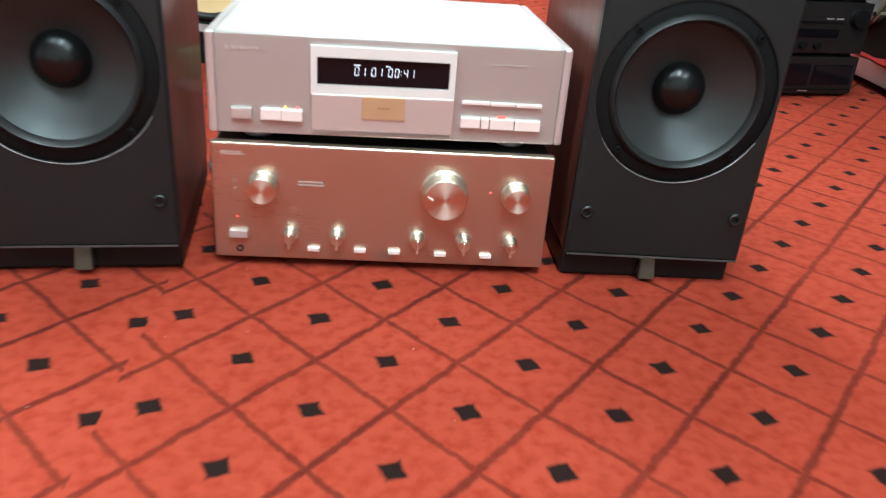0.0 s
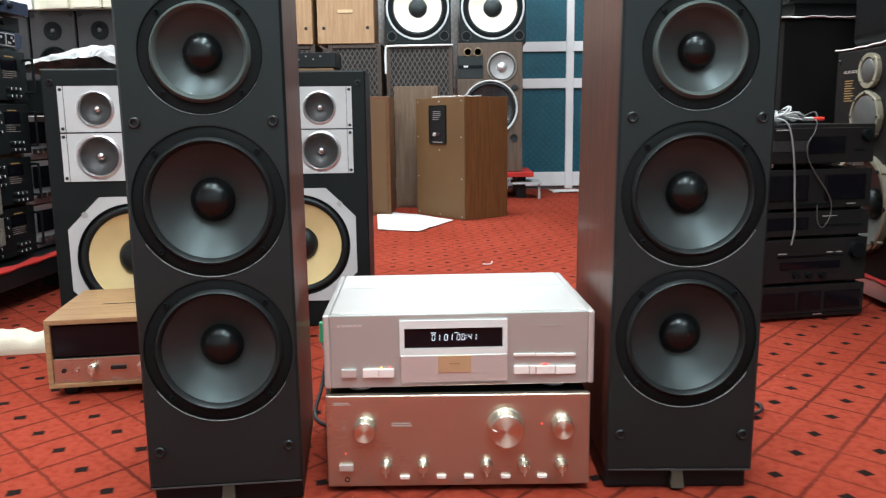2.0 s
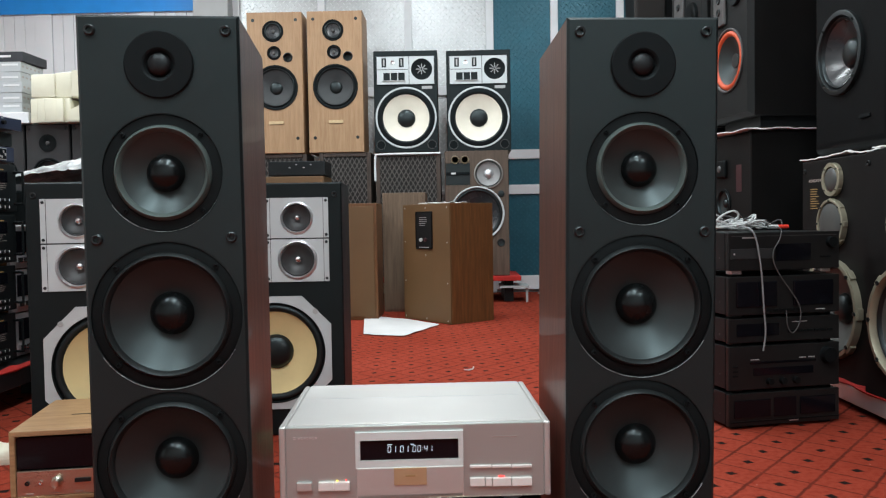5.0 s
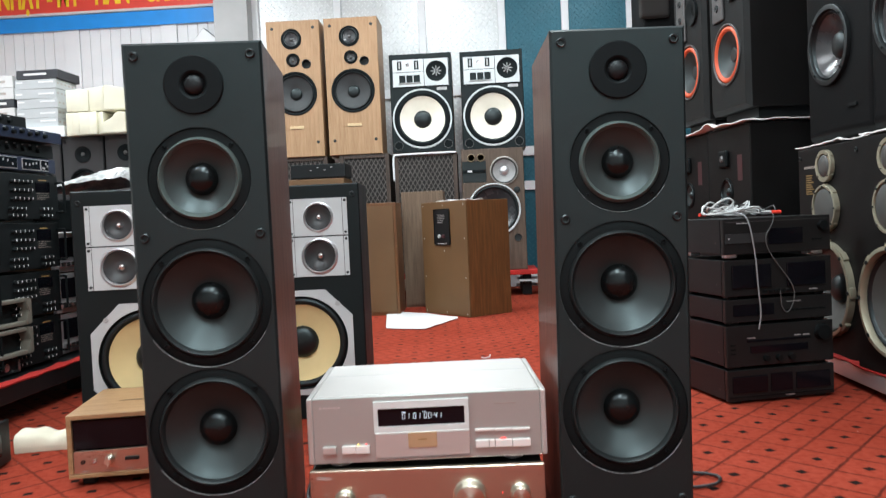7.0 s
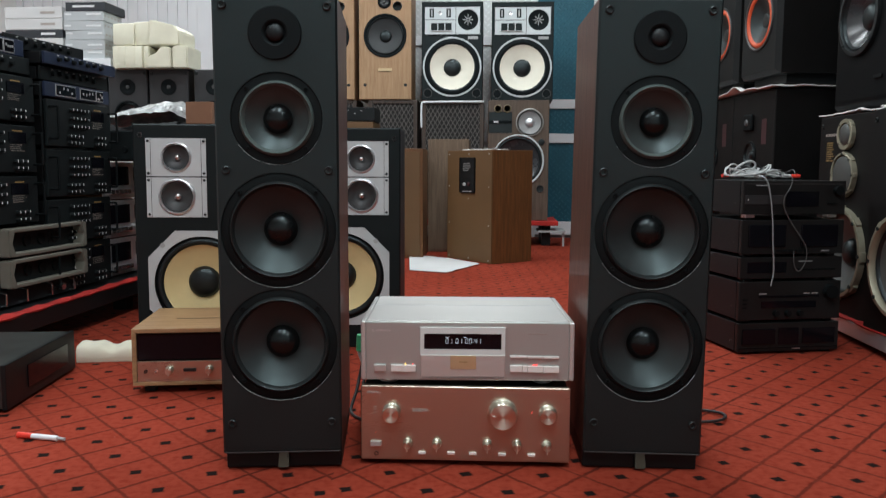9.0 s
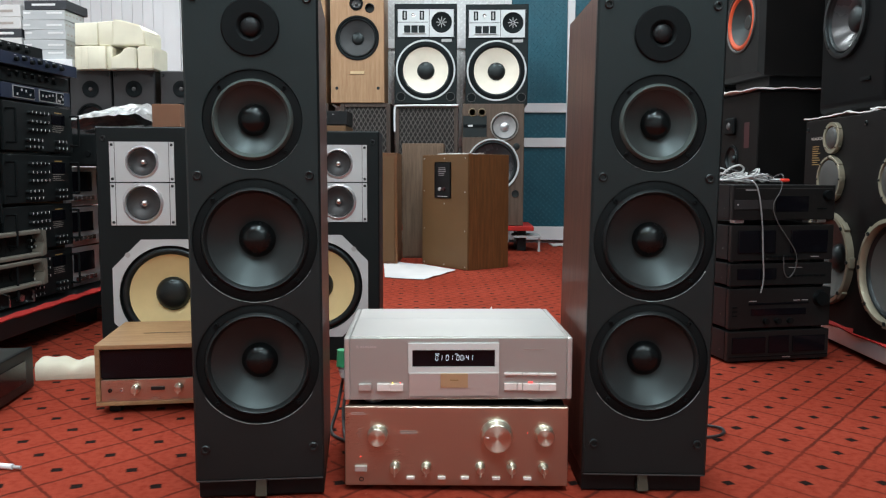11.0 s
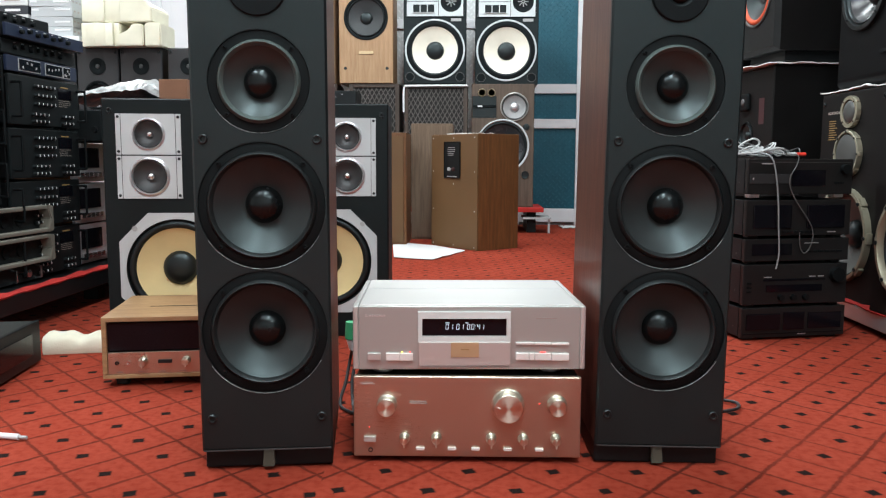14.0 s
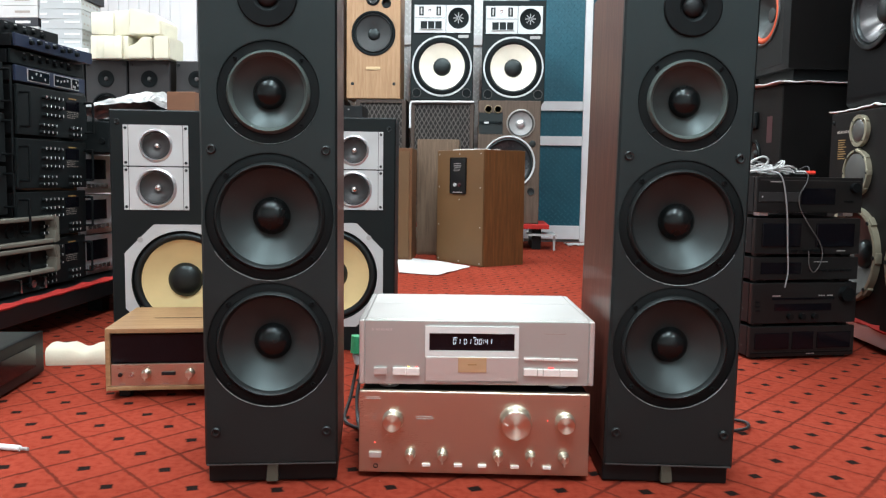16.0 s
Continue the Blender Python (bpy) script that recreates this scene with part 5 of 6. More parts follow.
oak_speaker(pose(-1.310, FY, 1.175, 0, 0, 1))
oak_speaker(pose(-0.845, FY, 1.175, 0, 0, 0))


def lattice_speaker(m, w=0.47, top=0.915):
    t = thing("lattice_grille_speaker", m, "dark brown loudspeaker with a wooden lattice grille", "loudspeaker", "lattice grille speakers")
    h, d = top, 0.33
    part("case", box(0, d / 2 + 0.01, h / 2, w, d - 0.02, h, 0.004), DARK_WOOD, t)
    part("grille_cloth", box(0, 0.012, h / 2, w - 0.05, 0.01, h - 0.05), GRILLE_CLOTH, t)
    for sx in (-1, 1):
        part("frame_stile", box(sx * (w / 2 - 0.016), 0.004, h / 2, 0.032, 0.022, h - 0.004, 0.003), DARK_WOOD, t)
    for z in (0.016, h - 0.016):
        part("frame_rail", box(0, 0.004, z, w - 0.068, 0.022, 0.03, 0.003), DARK_WOOD, t)
    bm = bmesh.new()
    iw, ih = w - 0.066, h - 0.066
    for s in (-1, 1):
        k = -ih
        while k < iw + 0.001:
            # a slanting lath cut to the opening
            slope = 1.75
            xa, za = k, 0.0
            xb, zb = k + ih / slope, ih
            if xa < 0:
                za, xa = -xa * slope, 0.0
            if xb > iw:
                zb, xb = zb - (xb - iw) * slope, iw
            if zb - za > 0.01 and xb > xa:
                cx, cz = (xa + xb) / 2 - iw / 2, (za + zb) / 2 + 0.033
                ln = math.hypot(xb - xa, zb - za)
                add_box(bm, s * cx, 0.004 - 0.001 * s, cz, 0.0065, 0.005, ln, turn=pose(0, 0, 0, 0, s * math.degrees(math.atan2(1, slope)), 0))
            k += 0.036
    part("lattice", bm, LATTICE, t, "crossed thin wooden laths")
    return t


lattice_speaker(pose(-0.785, FY + 0.02, 0.2035), 0.40, 0.970)
lattice_speaker(pose(-1.295, FY + 0.03, 0.2035), 0.42, 0.970)
lattice_speaker(pose(-0.295, FY + 0.01, 0.2035), 0.50, 0.963)
bm = bmesh.new()
add_tube(bm, smooth_path([(-0.549, FY - 0.004, 0.95), (-0.549, FY - 0.006, 1.10), (-0.541, FY - 0.006, 1.145), (-0.508, FY - 0.006, 1.152), (-0.29, FY - 0.006, 1.155), (-0.045, FY - 0.006, 1.155)], 8), 0.008, 8)
tagged(part("white_cable", bm, WHITE_FRAME, None, smooth=True), "white cable laid along the top of a speaker", "cable")


def brown_three_way(m):
    t = thing("brown_three_way_speaker", m, "brown three-way loudspeaker with a silver horn and ports", "loudspeaker")
    w, h, d = 0.49, 0.963, 0.34
    cabinet(t, w, h, d, 0, [(0.09, 0.785, 0.098), (0.0, 0.48, 0.185), (-0.145, 0.785, 0.19, 0.17)], BROWN_BAFFLE, DARK_WOOD)
    driver(t, 0.09, 0.785, 0.112, "midrange", mat("grey_metal_ring", (0.35, 0.34, 0.32), 0.4, metal=0.7), GREY_CONE_PALE, mat("pale_grey_cone", (0.30, 0.30, 0.30), 0.5), ALU, inner=0.90, cone_r=0.8, cap_r=0.32, deep=0.2, screws=0, proud=0.008)
    driver(t, 0.0, 0.48, 0.21, "woofer", ALU_PLATE, RUBBER, DARK_CONE, CAP, inner=0.93, cone_r=0.8, cap_r=0.3, deep=0.25, screws=0, proud=0.012)
    part("horn_box", box(-0.145, 0.04, 0.785, 0.186, 0.07, 0.166), CAP, t)
    part("horn_vane", box(-0.145, 0.004, 0.79, 0.18, 0.02, 0.022, 0.003), BLACK_FRAME, t)
    part("horn_label", box(-0.18, -0.007, 0.79, 0.035, 0.002, 0.014), ALU, t)
    for x in (-0.165, -0.09):
        part("port", lathe([(0.033, 0), (0.032, -0.004), (0.026, -0.005), (0.022, 0.0), (0, 0.0)], x, 0.895, 24), mat("dull_brass_ring", (0.2, 0.16, 0.1), 0.4, metal=0.6), t, smooth=True)
    part("level_dial", lathe([(0.026, 0), (0.024, -0.006), (0.01, -0.008), (0, -0.008)], 0.185, 0.63, 24), CAP, t, smooth=True)
    part("level_dial", lathe([(0.03, 0), (0.028, -0.006), (0.012, -0.004), (0, -0.004)], 0.18, 0.255, 24), CAP, t, smooth=True)
    return t


brown_three_way(pose(0.234, FY - 0.02, 0.204))
t = thing("pallet", pose(-0.15, FY, 0), "low pallet with red cloth under the stacked speakers", "pallet")
part("deck", box(-0.42, 0.2, 0.185, 2.26, 0.6, 0.035, 0.004), RED_CLOTH, t)
for x in (-1.4, -0.7, 0.0, 0.62):
    part("runner", box(x, 0.24, 0.085, 0.07, 0.50, 0.165), BLACK_PLASTIC, t)
part("metal_tray", box(0.66, 0.06, 0.120, 0.22, 0.3, 0.014), GREY_STEEL, t)
part("tray_leg", box(0.755, -0.06, 0.0565, 0.016, 0.016, 0.113), GREY_STEEL, t)
rumpled_sheet("floor_paper", pose(0.93, 6.3, 0.0, 0, 0, 5), 0.35, 0.22, "white paper lying by the back wall", 8)

# walnut cabinets with their backs turned
t = thing("reversed_speaker", pose(0.041, 4.441, 0, 0, 0, -50.5), "walnut loudspeaker turned back to front, papers on top", "loudspeaker")
part("case", box(-0.245, 0.176, 0.37, 0.49, 0.336, 0.74, 0.003), WALNUT, t, "dark walnut veneered case")
part("back_panel", box(-0.245, 0.003, 0.37, 0.484, 0.010, 0.734, 0.002), FIBREBOARD, t, "brown fibreboard back panel")
tp = part("terminal_plate", box(-0.255, -0.005, 0.575, 0.165, 0.008, 0.235, 0.012, 3), BLACK_PLASTIC, t, "black terminal plate")
for x in (-0.28, -0.235):
    part("terminal", lathe([(0.012, -0.008), (0.011, -0.02), (0, -0.021)], x, 0.515, 16), PRINT_RED if x > -0.25 else GREY_STEEL, tp, smooth=True)
bars("print", tp, -0.255, 0.63, 0.09, 0.06, 5, PRINT_SILVER, y=-0.0096, seed=12, gap=0.25)
bars("print", tp, -0.255, 0.468, 0.10, 0.008, 1, PRINT_SILVER, y=-0.0096, gap=0.6)
for i, (x, z) in enumerate([(-0.465, 0.715), (-0.245, 0.715), (-0.03, 0.715), (-0.465, 0.02), (-0.245, 0.02), (-0.03, 0.02), (-0.03, 0.5), (-0.03, 0.25), (-0.465, 0.5), (-0.465, 0.25), (-0.245, 0.42)]):
    part("screw", lathe([(0.0045, -0.002), (0.004, -0.004), (0, -0.004)], x, z, 10), GREY_STEEL, t)
rumpled_sheet("loose_papers", pose(-0.01, 4.823, 0.740, 0, 0, -50), 0.26, 0.2, "loose white papers on a walnut speaker", 4)
t = thing("walnut_cabinet", pose(-0.655, 4.75, 0, 0, 0, 0), "walnut loudspeaker cabinet seen from behind", "loudspeaker")
part("case", box(0, 0.18, 0.377, 0.44, 0.36, 0.754, 0.004), WALNUT, t)
part("back_panel", box(-0.0, -0.002, 0.377, 0.40, 0.008, 0.71, 0.002), FIBREBOARD, t)
t = thing("grey_wood_cabinet", pose(-0.29, 5.2, 0), "faded grey-brown wooden cabinet on the carpet", "cabinet")
part("case", box(0, 0.17, 0.417, 0.30, 0.34, 0.834, 0.004), GREYWOOD, t)
part("rear_strip", box(0, -0.003, 0.417, 0.26, 0.008, 0.80), GREYWOOD, t)
t = thing("brown_stand", pose(-1.10, 5.2, 0), "brown fibreboard stand holding a black deck", "stand")
part("top", box(0, 0.18, 0.925, 0.50, 0.36, 0.07, 0.004), FIBREBOARD, t)
for sx in (-1, 1):
    part("side_panel", box(sx * 0.235, 0.18, 0.444, 0.025, 0.36, 0.888), FIBREBOARD, t)
t = thing("black_deck", pose(-1.04, 5.2, 0.962), "small black audio deck on a brown stand", "hi-fi unit")
part("case", box(0, 0.15, 0.055, 0.40, 0.28, 0.10, 0.004), BLACK_PLASTIC, t)
for i in range(4):
    part("button", box(-0.05 + i * 0.05, 0.008, 0.06 + 0.02 * (i % 2), 0.012, 0.006, 0.005), GREY_STEEL, t)
part("foot", box(-0.15, 0.1, 0.003, 0.03, 0.03, 0.008), RUBBER, t)
part("foot", box(0.15, 0.1, 0.003, 0.03, 0.03, 0.008), RUBBER, t)

# paper on the carpet
bm = bmesh.new()
corners = [Vector(c) for c in ((-0.551, 4.95), (-0.448, 4.05), (-0.213, 3.965), (-0.035, 4.43), (-0.235, 4.70))]
top = [bm.verts.new((c.x, c.y, 0.004)) for c in corners]
bm.faces.new(top)
bmesh.ops.subdivide_edges(bm, edges=bm.edges[:], cuts=6, use_grid_fill=True)
bmesh.ops.triangulate(bm, faces=bm.faces[:])
for v in bm.verts:
    v.co.z = 0.004 + 0.006 * abs(noise.noise(Vector((v.co.x * 9, v.co.y * 9, 0))))
r = bmesh.ops.extrude_face_region(bm, geom=bm.faces[:])
bmesh.ops.translate(bm, verts=[v for v in r["geom"] if isinstance(v, bmesh.types.BMVert)], vec=(0, 0, 0.002))
bmesh.ops.recalc_face_normals(bm, faces=bm.faces)
tagged(part("white_paper", bm, PAPER, None), "white paper sheet lying flat on the carpet", "paper")


# ---- left-hand platform: racks of amplifiers facing the aisle ----
def facing_right(x, y, z, turn=0.0):
    return pose(x, y, z, 0, 0, 90 + turn)


def karaoke_amp(m, h, seed, label="black karaoke amplifier with rows of small knobs"):
    t = thing("karaoke_amplifier", m, label, "amplifier", "racked karaoke amplifiers")
    w, d = 0.44, 0.36
    part("case", box(0, d / 2 + 0.01, h / 2, w - 0.01, d - 0.02, h - 0.012, 0.003), BLACK_PLASTIC, t)
    part("front_panel", box(0, 0.006, h / 2, w, 0.012, h - 0.008, 0.003), BLACK_BAFFLE, t)
    for r, (z, groups) in enumerate(((0.80, ((-0.07, 5),)), (0.62, ((-0.07, 5),)), (0.45, ((-0.07, 5),)), (0.24, ((-0.09, 4), (0.1, 3))), (0.10, ((-0.09, 4), (0.1, 3))))):
        for gx, n in groups:
            for i in range(n):
                x = gx + i * 0.026
                kb = part("knob", lathe([(0.0075, 0.0), (0.007, -0.006), (0.0055, -0.014), (0, -0.0145)], x, h * z, 10), CAP, t, smooth=True)
                part("knob_mark", box(x, -0.0145, h * z + 0.002, 0.0024, 0.0012, 0.008), SEGMENT_OFF, kb)
    part("display", box(0.12, -0.0008, h * 0.72, 0.09, 0.003, h * 0.22), GLASS_BLACK, t)
    part("print", box(0.12, -0.0012, h * 0.86, 0.05, 0.001, 0.004), PRINT_GOLD, t)
    bars("print", t, 0.12, h * 0.52, 0.08, h * 0.16, 4, PRINT_GREY, y=-0.0008, seed=seed, gap=0.2)
    for sx in (-1, 1):
        bm = bmesh.new()
        x = sx * 0.205
        add_tube(bm, smooth_path([(x, 0.0, h * 0.18), (x, -0.03, h * 0.18), (x, -0.034, h * 0.24), (x, -0.034, h * 0.76), (x, -0.03, h * 0.82), (x, 0.0, h * 0.82)], 4), 0.0045, 8)
        part("rack_handle", bm, BLACK_FRAME, t, smooth=True)
        for y in (0.05, 0.3):
            part("foot", box(sx * 0.17, y, 0.003, 0.04, 0.03, 0.009), RUBBER, t)
    return t


zs = [0.150, 0.330, 0.503, 0.686, 0.866]
for i in range(4):
    karaoke_amp(facing_right(-1.535 + 0.006 * i, 2.265, zs[i] + 0.001, -2), zs[i + 1] - zs[i] - 0.004, 20 + i)


def rack_unit(m, h, panel, label, seed, windows=True, w=0.44):
    t = thing("rack_processor", m, label, "rack unit", "racked processors")
    d = 0.30
    part("case", box(0, d / 2 + 0.01, h / 2, w - 0.01, d - 0.02, h - 0.006, 0.002), BLACK_PLASTIC, t)
    part("front_panel", box(0, 0.005, h / 2, w, 0.01, h - 0.004, 0.002), panel, t)
    rnd = random.Random(seed)
    if windows:
        for x, ww in ((-0.09, 0.13), (0.06, 0.11), (0.145, 0.05)):
            part("window_frame", box(x, -0.001, h / 2, ww, 0.003, h * 0.75), PRINT_SILVER, t)
            part("window", box(x, -0.0024, h / 2, ww - 0.006, 0.003, h * 0.75 - 0.006), GLASS_BLACK, t)
            for i in range(4):
                part("slider", box(x - ww / 2 + ww * (i + 0.8) / 5.0, -0.005, h / 2 + rnd.uniform(-0.2, 0.2) * h, 0.004, 0.004, 0.008), PRINT_SILVER, t)
    else:
        for i in range(7):
            part("knob", lathe([(0.008, 0), (0.0075, -0.012), (0, -0.0125)], -0.15 + 0.045 * i, h / 2 + 0.006 * (i % 2), 12), BLACK_FRAME, t, smooth=True)
            part("tick", box(-0.15 + 0.045 * i, -0.0008, h * 0.82, 0.012, 0.001, 0.003), PRINT_SILVER, t)
    return t


rack_unit(facing_right(-1.52, 2.265, 0.867, -2), 0.056, BLUE_PANEL, "dark blue rack equaliser with framed windows", 1)
rack_unit(facing_right(-1.53, 2.265, 0.925, -3), 0.052, BLACK_BAFFLE, "black rack processor with small knobs", 2, False)
rack_unit(facing_right(-1.50, 2.26, 0.979, -4), 0.046, BLUE_PANEL, "blue rack mixer with small round knobs", 3, False, 0.46)
rack_unit(facing_right(-1.58, 2.16, 1.027, -8), 0.05, BLACK_PLASTIC, "black rack unit lying loose on a rack stack", 4, False, 0.42)

# nearer column
for i, (z, h) in enumerate(((0.418, 0.172), (0.592, 0.172), (0.766, 0.165))):
    karaoke_amp(facing_right(-1.56, 1.79, z + 0.001, -3), h - 0.004, 40 + i)
rack_unit(facing_right(-1.57, 1.79, 0.933, -3), 0.06, BLACK_BAFFLE, "black rack processor with small knobs", 7, False)
rack_unit(facing_right(-1.60, 1.79, 0.995, -6), 0.06, BLUE_PANEL, "dark blue rack equaliser with framed windows", 8)


def power_amp(m, h):
    t = thing("power_amplifier", m, "black power amplifier with a cream metal handle frame", "amplifier", "power amplifiers")
    w, d = 0.46, 0.36
    part("case", box(0, d / 2 + 0.02, h / 2, w - 0.02, d - 0.04, h - 0.008, 0.003), BLACK_PLASTIC, t)
    part("front_panel", box(0, 0.016, h / 2, w - 0.01, 0.01, h - 0.012, 0.002), BLACK_BAFFLE, t)
    z0, z1 = 0.010, h - 0.010
    x0, x1 = -w / 2 + 0.004, w / 2 - 0.004
    for z in (z0, z1):
        part("handle_rail", box(0, -0.010, z, x1 - x0 - 0.05, 0.030, 0.015, 0.005, 3), CREAM_METAL, t, "cream cast metal rail", smooth=True)
    for sx in (-1, 1):
        bm = bmesh.new()
        pts = [(sx * x1, z0 - 0.004), (sx * x1, z1 + 0.004), (sx * (x1 - 0.03), z1 + 0.008), (sx * (x1 - 0.03), z1 - 0.012), (sx * (x1 - 0.018), h / 2), (sx * (x1 - 0.03), z0 + 0.012), (sx * (x1 - 0.03), z0 - 0.008)]
        fr = [bm.verts.new((x, -0.030, z)) for x, z in pts]
        bk = [bm.verts.new((x, 0.012, z)) for x, z in pts]
        bm.faces.new(fr)
        bm.faces.new(bk[::-1])
        for k in range(len(pts)):
            bm.faces.new((fr[k], bk[k], bk[(k + 1) % len(pts)], fr[(k + 1) % len(pts)]))
        bmesh.ops.recalc_face_normals(bm, faces=bm.faces)
        bmesh.ops.bevel(bm, geom=bm.edges[:], offset=0.003, segments=2, affect="EDGES")
        part("handle_end", bm, CREAM_METAL, t, "cream cast metal end piece", smooth=True)
    for x in (-0.08, 0.0, 0.08):
        part("meter", lathe([(0.022, 0.012), (0.02, 0.006), (0.012, 0.006), (0, 0.008)], x, h / 2, 24), BLACK_FRAME, t, smooth=True)
    for sx in (-1, 1):
        part("foot", box(sx * 0.17, 0.1, 0.002, 0.04, 0.2, 0.006), RUBBER, t)
    return t


power_amp(facing_right(-1.53, 2.0, 0.208, -3), 0.102)
power_amp(facing_right(-1.53, 2.0, 0.312, -3), 0.102)
t = thing("crossover_amplifier", facing_right(-1.54, 1.96, 0.146, -3), "black amplifier with upright chrome bars at the rack foot", "amplifier")
part("case", box(0, 0.19, 0.031, 0.46, 0.36, 0.058, 0.003), BLACK_PLASTIC, t)
part("front_panel", box(0, 0.006, 0.031, 0.47, 0.012, 0.057, 0.003), BLACK_BAFFLE, t)
for x in (-0.19, -0.08, 0.06, 0.20):
    bm = bmesh.new()
    add_tube(bm, [(x, 0.002, 0.008), (x, -0.02, 0.012), (x, -0.02, 0.050), (x, 0.002, 0.054)], 0.004, 8)
    part("chrome_bar", bm, CHROME, t, smooth=True)
part("knob", lathe([(0.014, 0), (0.013, -0.016), (0, -0.0165)], 0.14, 0.031, 20), CHROME, t, smooth=True)


def silver_deck(m, h):
    t = thing("silver_cassette_deck", m, "silver-faced vintage cassette deck in a stack", "cassette deck", "silver decks")
    w, d = 0.42, 0.30
    part("case", box(0, d / 2 + 0.006, h / 2, w - 0.004, d - 0.01, h - 0.008, 0.003), WALNUT, t)
    part("front_panel", box(0, 0.006, h / 2, w, 0.012, h - 0.004, 0.002), ALU, t)
    part("dark_window", box(-0.09, -0.0008, h * 0.62, 0.16, 0.004, h * 0.5), GLASS_BLACK, t)
    part("dark_window", box(0.10, -0.0008, h * 0.66, 0.13, 0.004, h * 0.36), GLASS_BLACK, t)
    for i in range(5):
        part("key", box(-0.16 + i * 0.034, -0.006, h * 0.2, 0.028, 0.016, 0.02, 0.003), CHROME, t)
    for x in (0.06, 0.11, 0.16):
        part("knob", lathe([(0.016, 0), (0.015, -0.018), (0, -0.0185)], x, h * 0.25, 24), CHROME, t, smooth=True)
    for sx in (-1, 1):
        part("foot", box(sx * 0.16, 0.14, 0.001, 0.03, 0.2, 0.006), RUBBER, t)
    return t


for z in (0.148, 0.313, 0.478):
    silver_deck(facing_right(-1.555, 2.735, z, -3), 0.162)

# speaker, wrapped box and carton behind the monitors
t = thing("black_audio_box", pose(-1.66, 2.60, 0.642), "black audio box on a stack of decks", "hi-fi unit")
part("case", box(0.0, 0.15, 0.066, 0.42, 0.30, 0.130, 0.004), BLACK_PLASTIC, t)
part("front_panel", box(0.0, -0.003, 0.066, 0.41, 0.01, 0.122, 0.003), BLACK_BAFFLE, t)
part("knob", lathe([(0.012, -0.007), (0.011, -0.018), (0, -0.0185)], 0.16, 0.05, 20), BLACK_FRAME, t, smooth=True)
t = thing("black_speaker_cabinet", pose(-1.21, 2.60, 0, 0, 0, 0), "plain black speaker cabinet behind the monitors", "loudspeaker")
part("case", box(0, 0.17, 0.3995, 0.42, 0.34, 0.799, 0.004), BLACK_BAFFLE, t)
part("handle_cup", box(-0.12, -0.001, 0.64, 0.05, 0.006, 0.03, 0.002), BLACK_FRAME, t)
bm = bmesh.new()
nx, ny = 40, 14
grid = []
for j in range(ny + 1):
    row = []
    for i in range(nx + 1):
        u, v = i / nx, j / ny
        prof = min(1.0, 4.5 * min(u, 1 - u) + 0.15) * (0.45 + 0.75 * min(1.0, u * 1.6))
        z = 0.075 * prof * math.sin(math.pi * min(1, max(0.0, v * 0.9 + 0.08))) ** 0.5
        z += 0.007 * noise.noise(Vector((u * 11, v * 9, 2))) + 0.003 * noise.noise(Vector((u * 33, v * 21, 5)))
        row.append(bm.verts.new(((u - 0.5) * 0.345, (v - 0.5) * 0.26 + 0.006 * noise.noise(Vector((u * 20, v * 8, 9))), max(0.001, z))))
    grid.append(row)
for j in range(ny):
    for i in range(nx):
        bm.faces.new((grid[j][i], grid[j][i + 1], grid[j + 1][i + 1], grid[j + 1][i]))
wr = part("wrapped_parcel", bm, FOIL, None)
wr.matrix_world = pose(-1.435, 2.745, 0.800, 0, 0, 2) @ Matrix.Diagonal((1.26, 1.1, 1.12, 1))
tagged(wr, "parcel in crumpled clear plastic wrap on a speaker", "parcel")
t = thing("brown_carton", pose(-1.183, 2.62, 0.800), "small plain brown carton on a speaker", "carton")
part("body", box(0.0, 0.05, 0.047, 0.115, 0.12, 0.092, 0.002), CARD_BROWN, t)
part("flap_seam", box(0.0, 0.05, 0.0935, 0.112, 0.004, 0.001), CARD_BROWN, t)

# rear table with small black speakers, a shelf of cartons and foam over it
t = thing("rear_table", pose(-1.75, 3.4, 0), "dark table behind the racks", "table")
part("top", box(0, 0.2, 0.735, 1.6, 0.6, 0.03, 0.003), BLACK_PLASTIC, t)
for sx in (-1, 1):
    for y in (-0.05, 0.45):
        part("leg", box(sx * 0.75, y, 0.36, 0.05, 0.05, 0.72), BLACK_PLASTIC, t)


def small_speaker(m):
    t = thing("bookshelf_speaker", m, "small dark grey bookshelf speaker with black drivers", "loudspeaker", "bookshelf speakers")
    cabinet(t, 0.212, 0.376, 0.22, 0, [(0, 0.14, 0.066)], mat("charcoal_vinyl", (0.028, 0.029, 0.031), 0.5, fine=700), BLACK_PLASTIC)
    driver(t, 0, 0.14, 0.075, "woofer", BLACK_FRAME, RUBBER, DARK_CONE, CAP, inner=0.86, cone_r=0.74, deep=0.25, screws=0)
    part("tweeter", lathe([(0.042, 0), (0.042, -0.003), (0.02, -0.004), (0.012, 0.0), (0, 0.0)], 0, 0.285, 32), BLACK_FRAME, t, smooth=True)
    part("dome", lathe([(0.011, 0.0), (0.008, -0.006), (0, -0.008)], 0, 0.285, 16), DULL_LEAD, t, smooth=True)
    for sx in (-1, 1):
        grille_peg(t, sx * 0.092, 0.355)
    return t


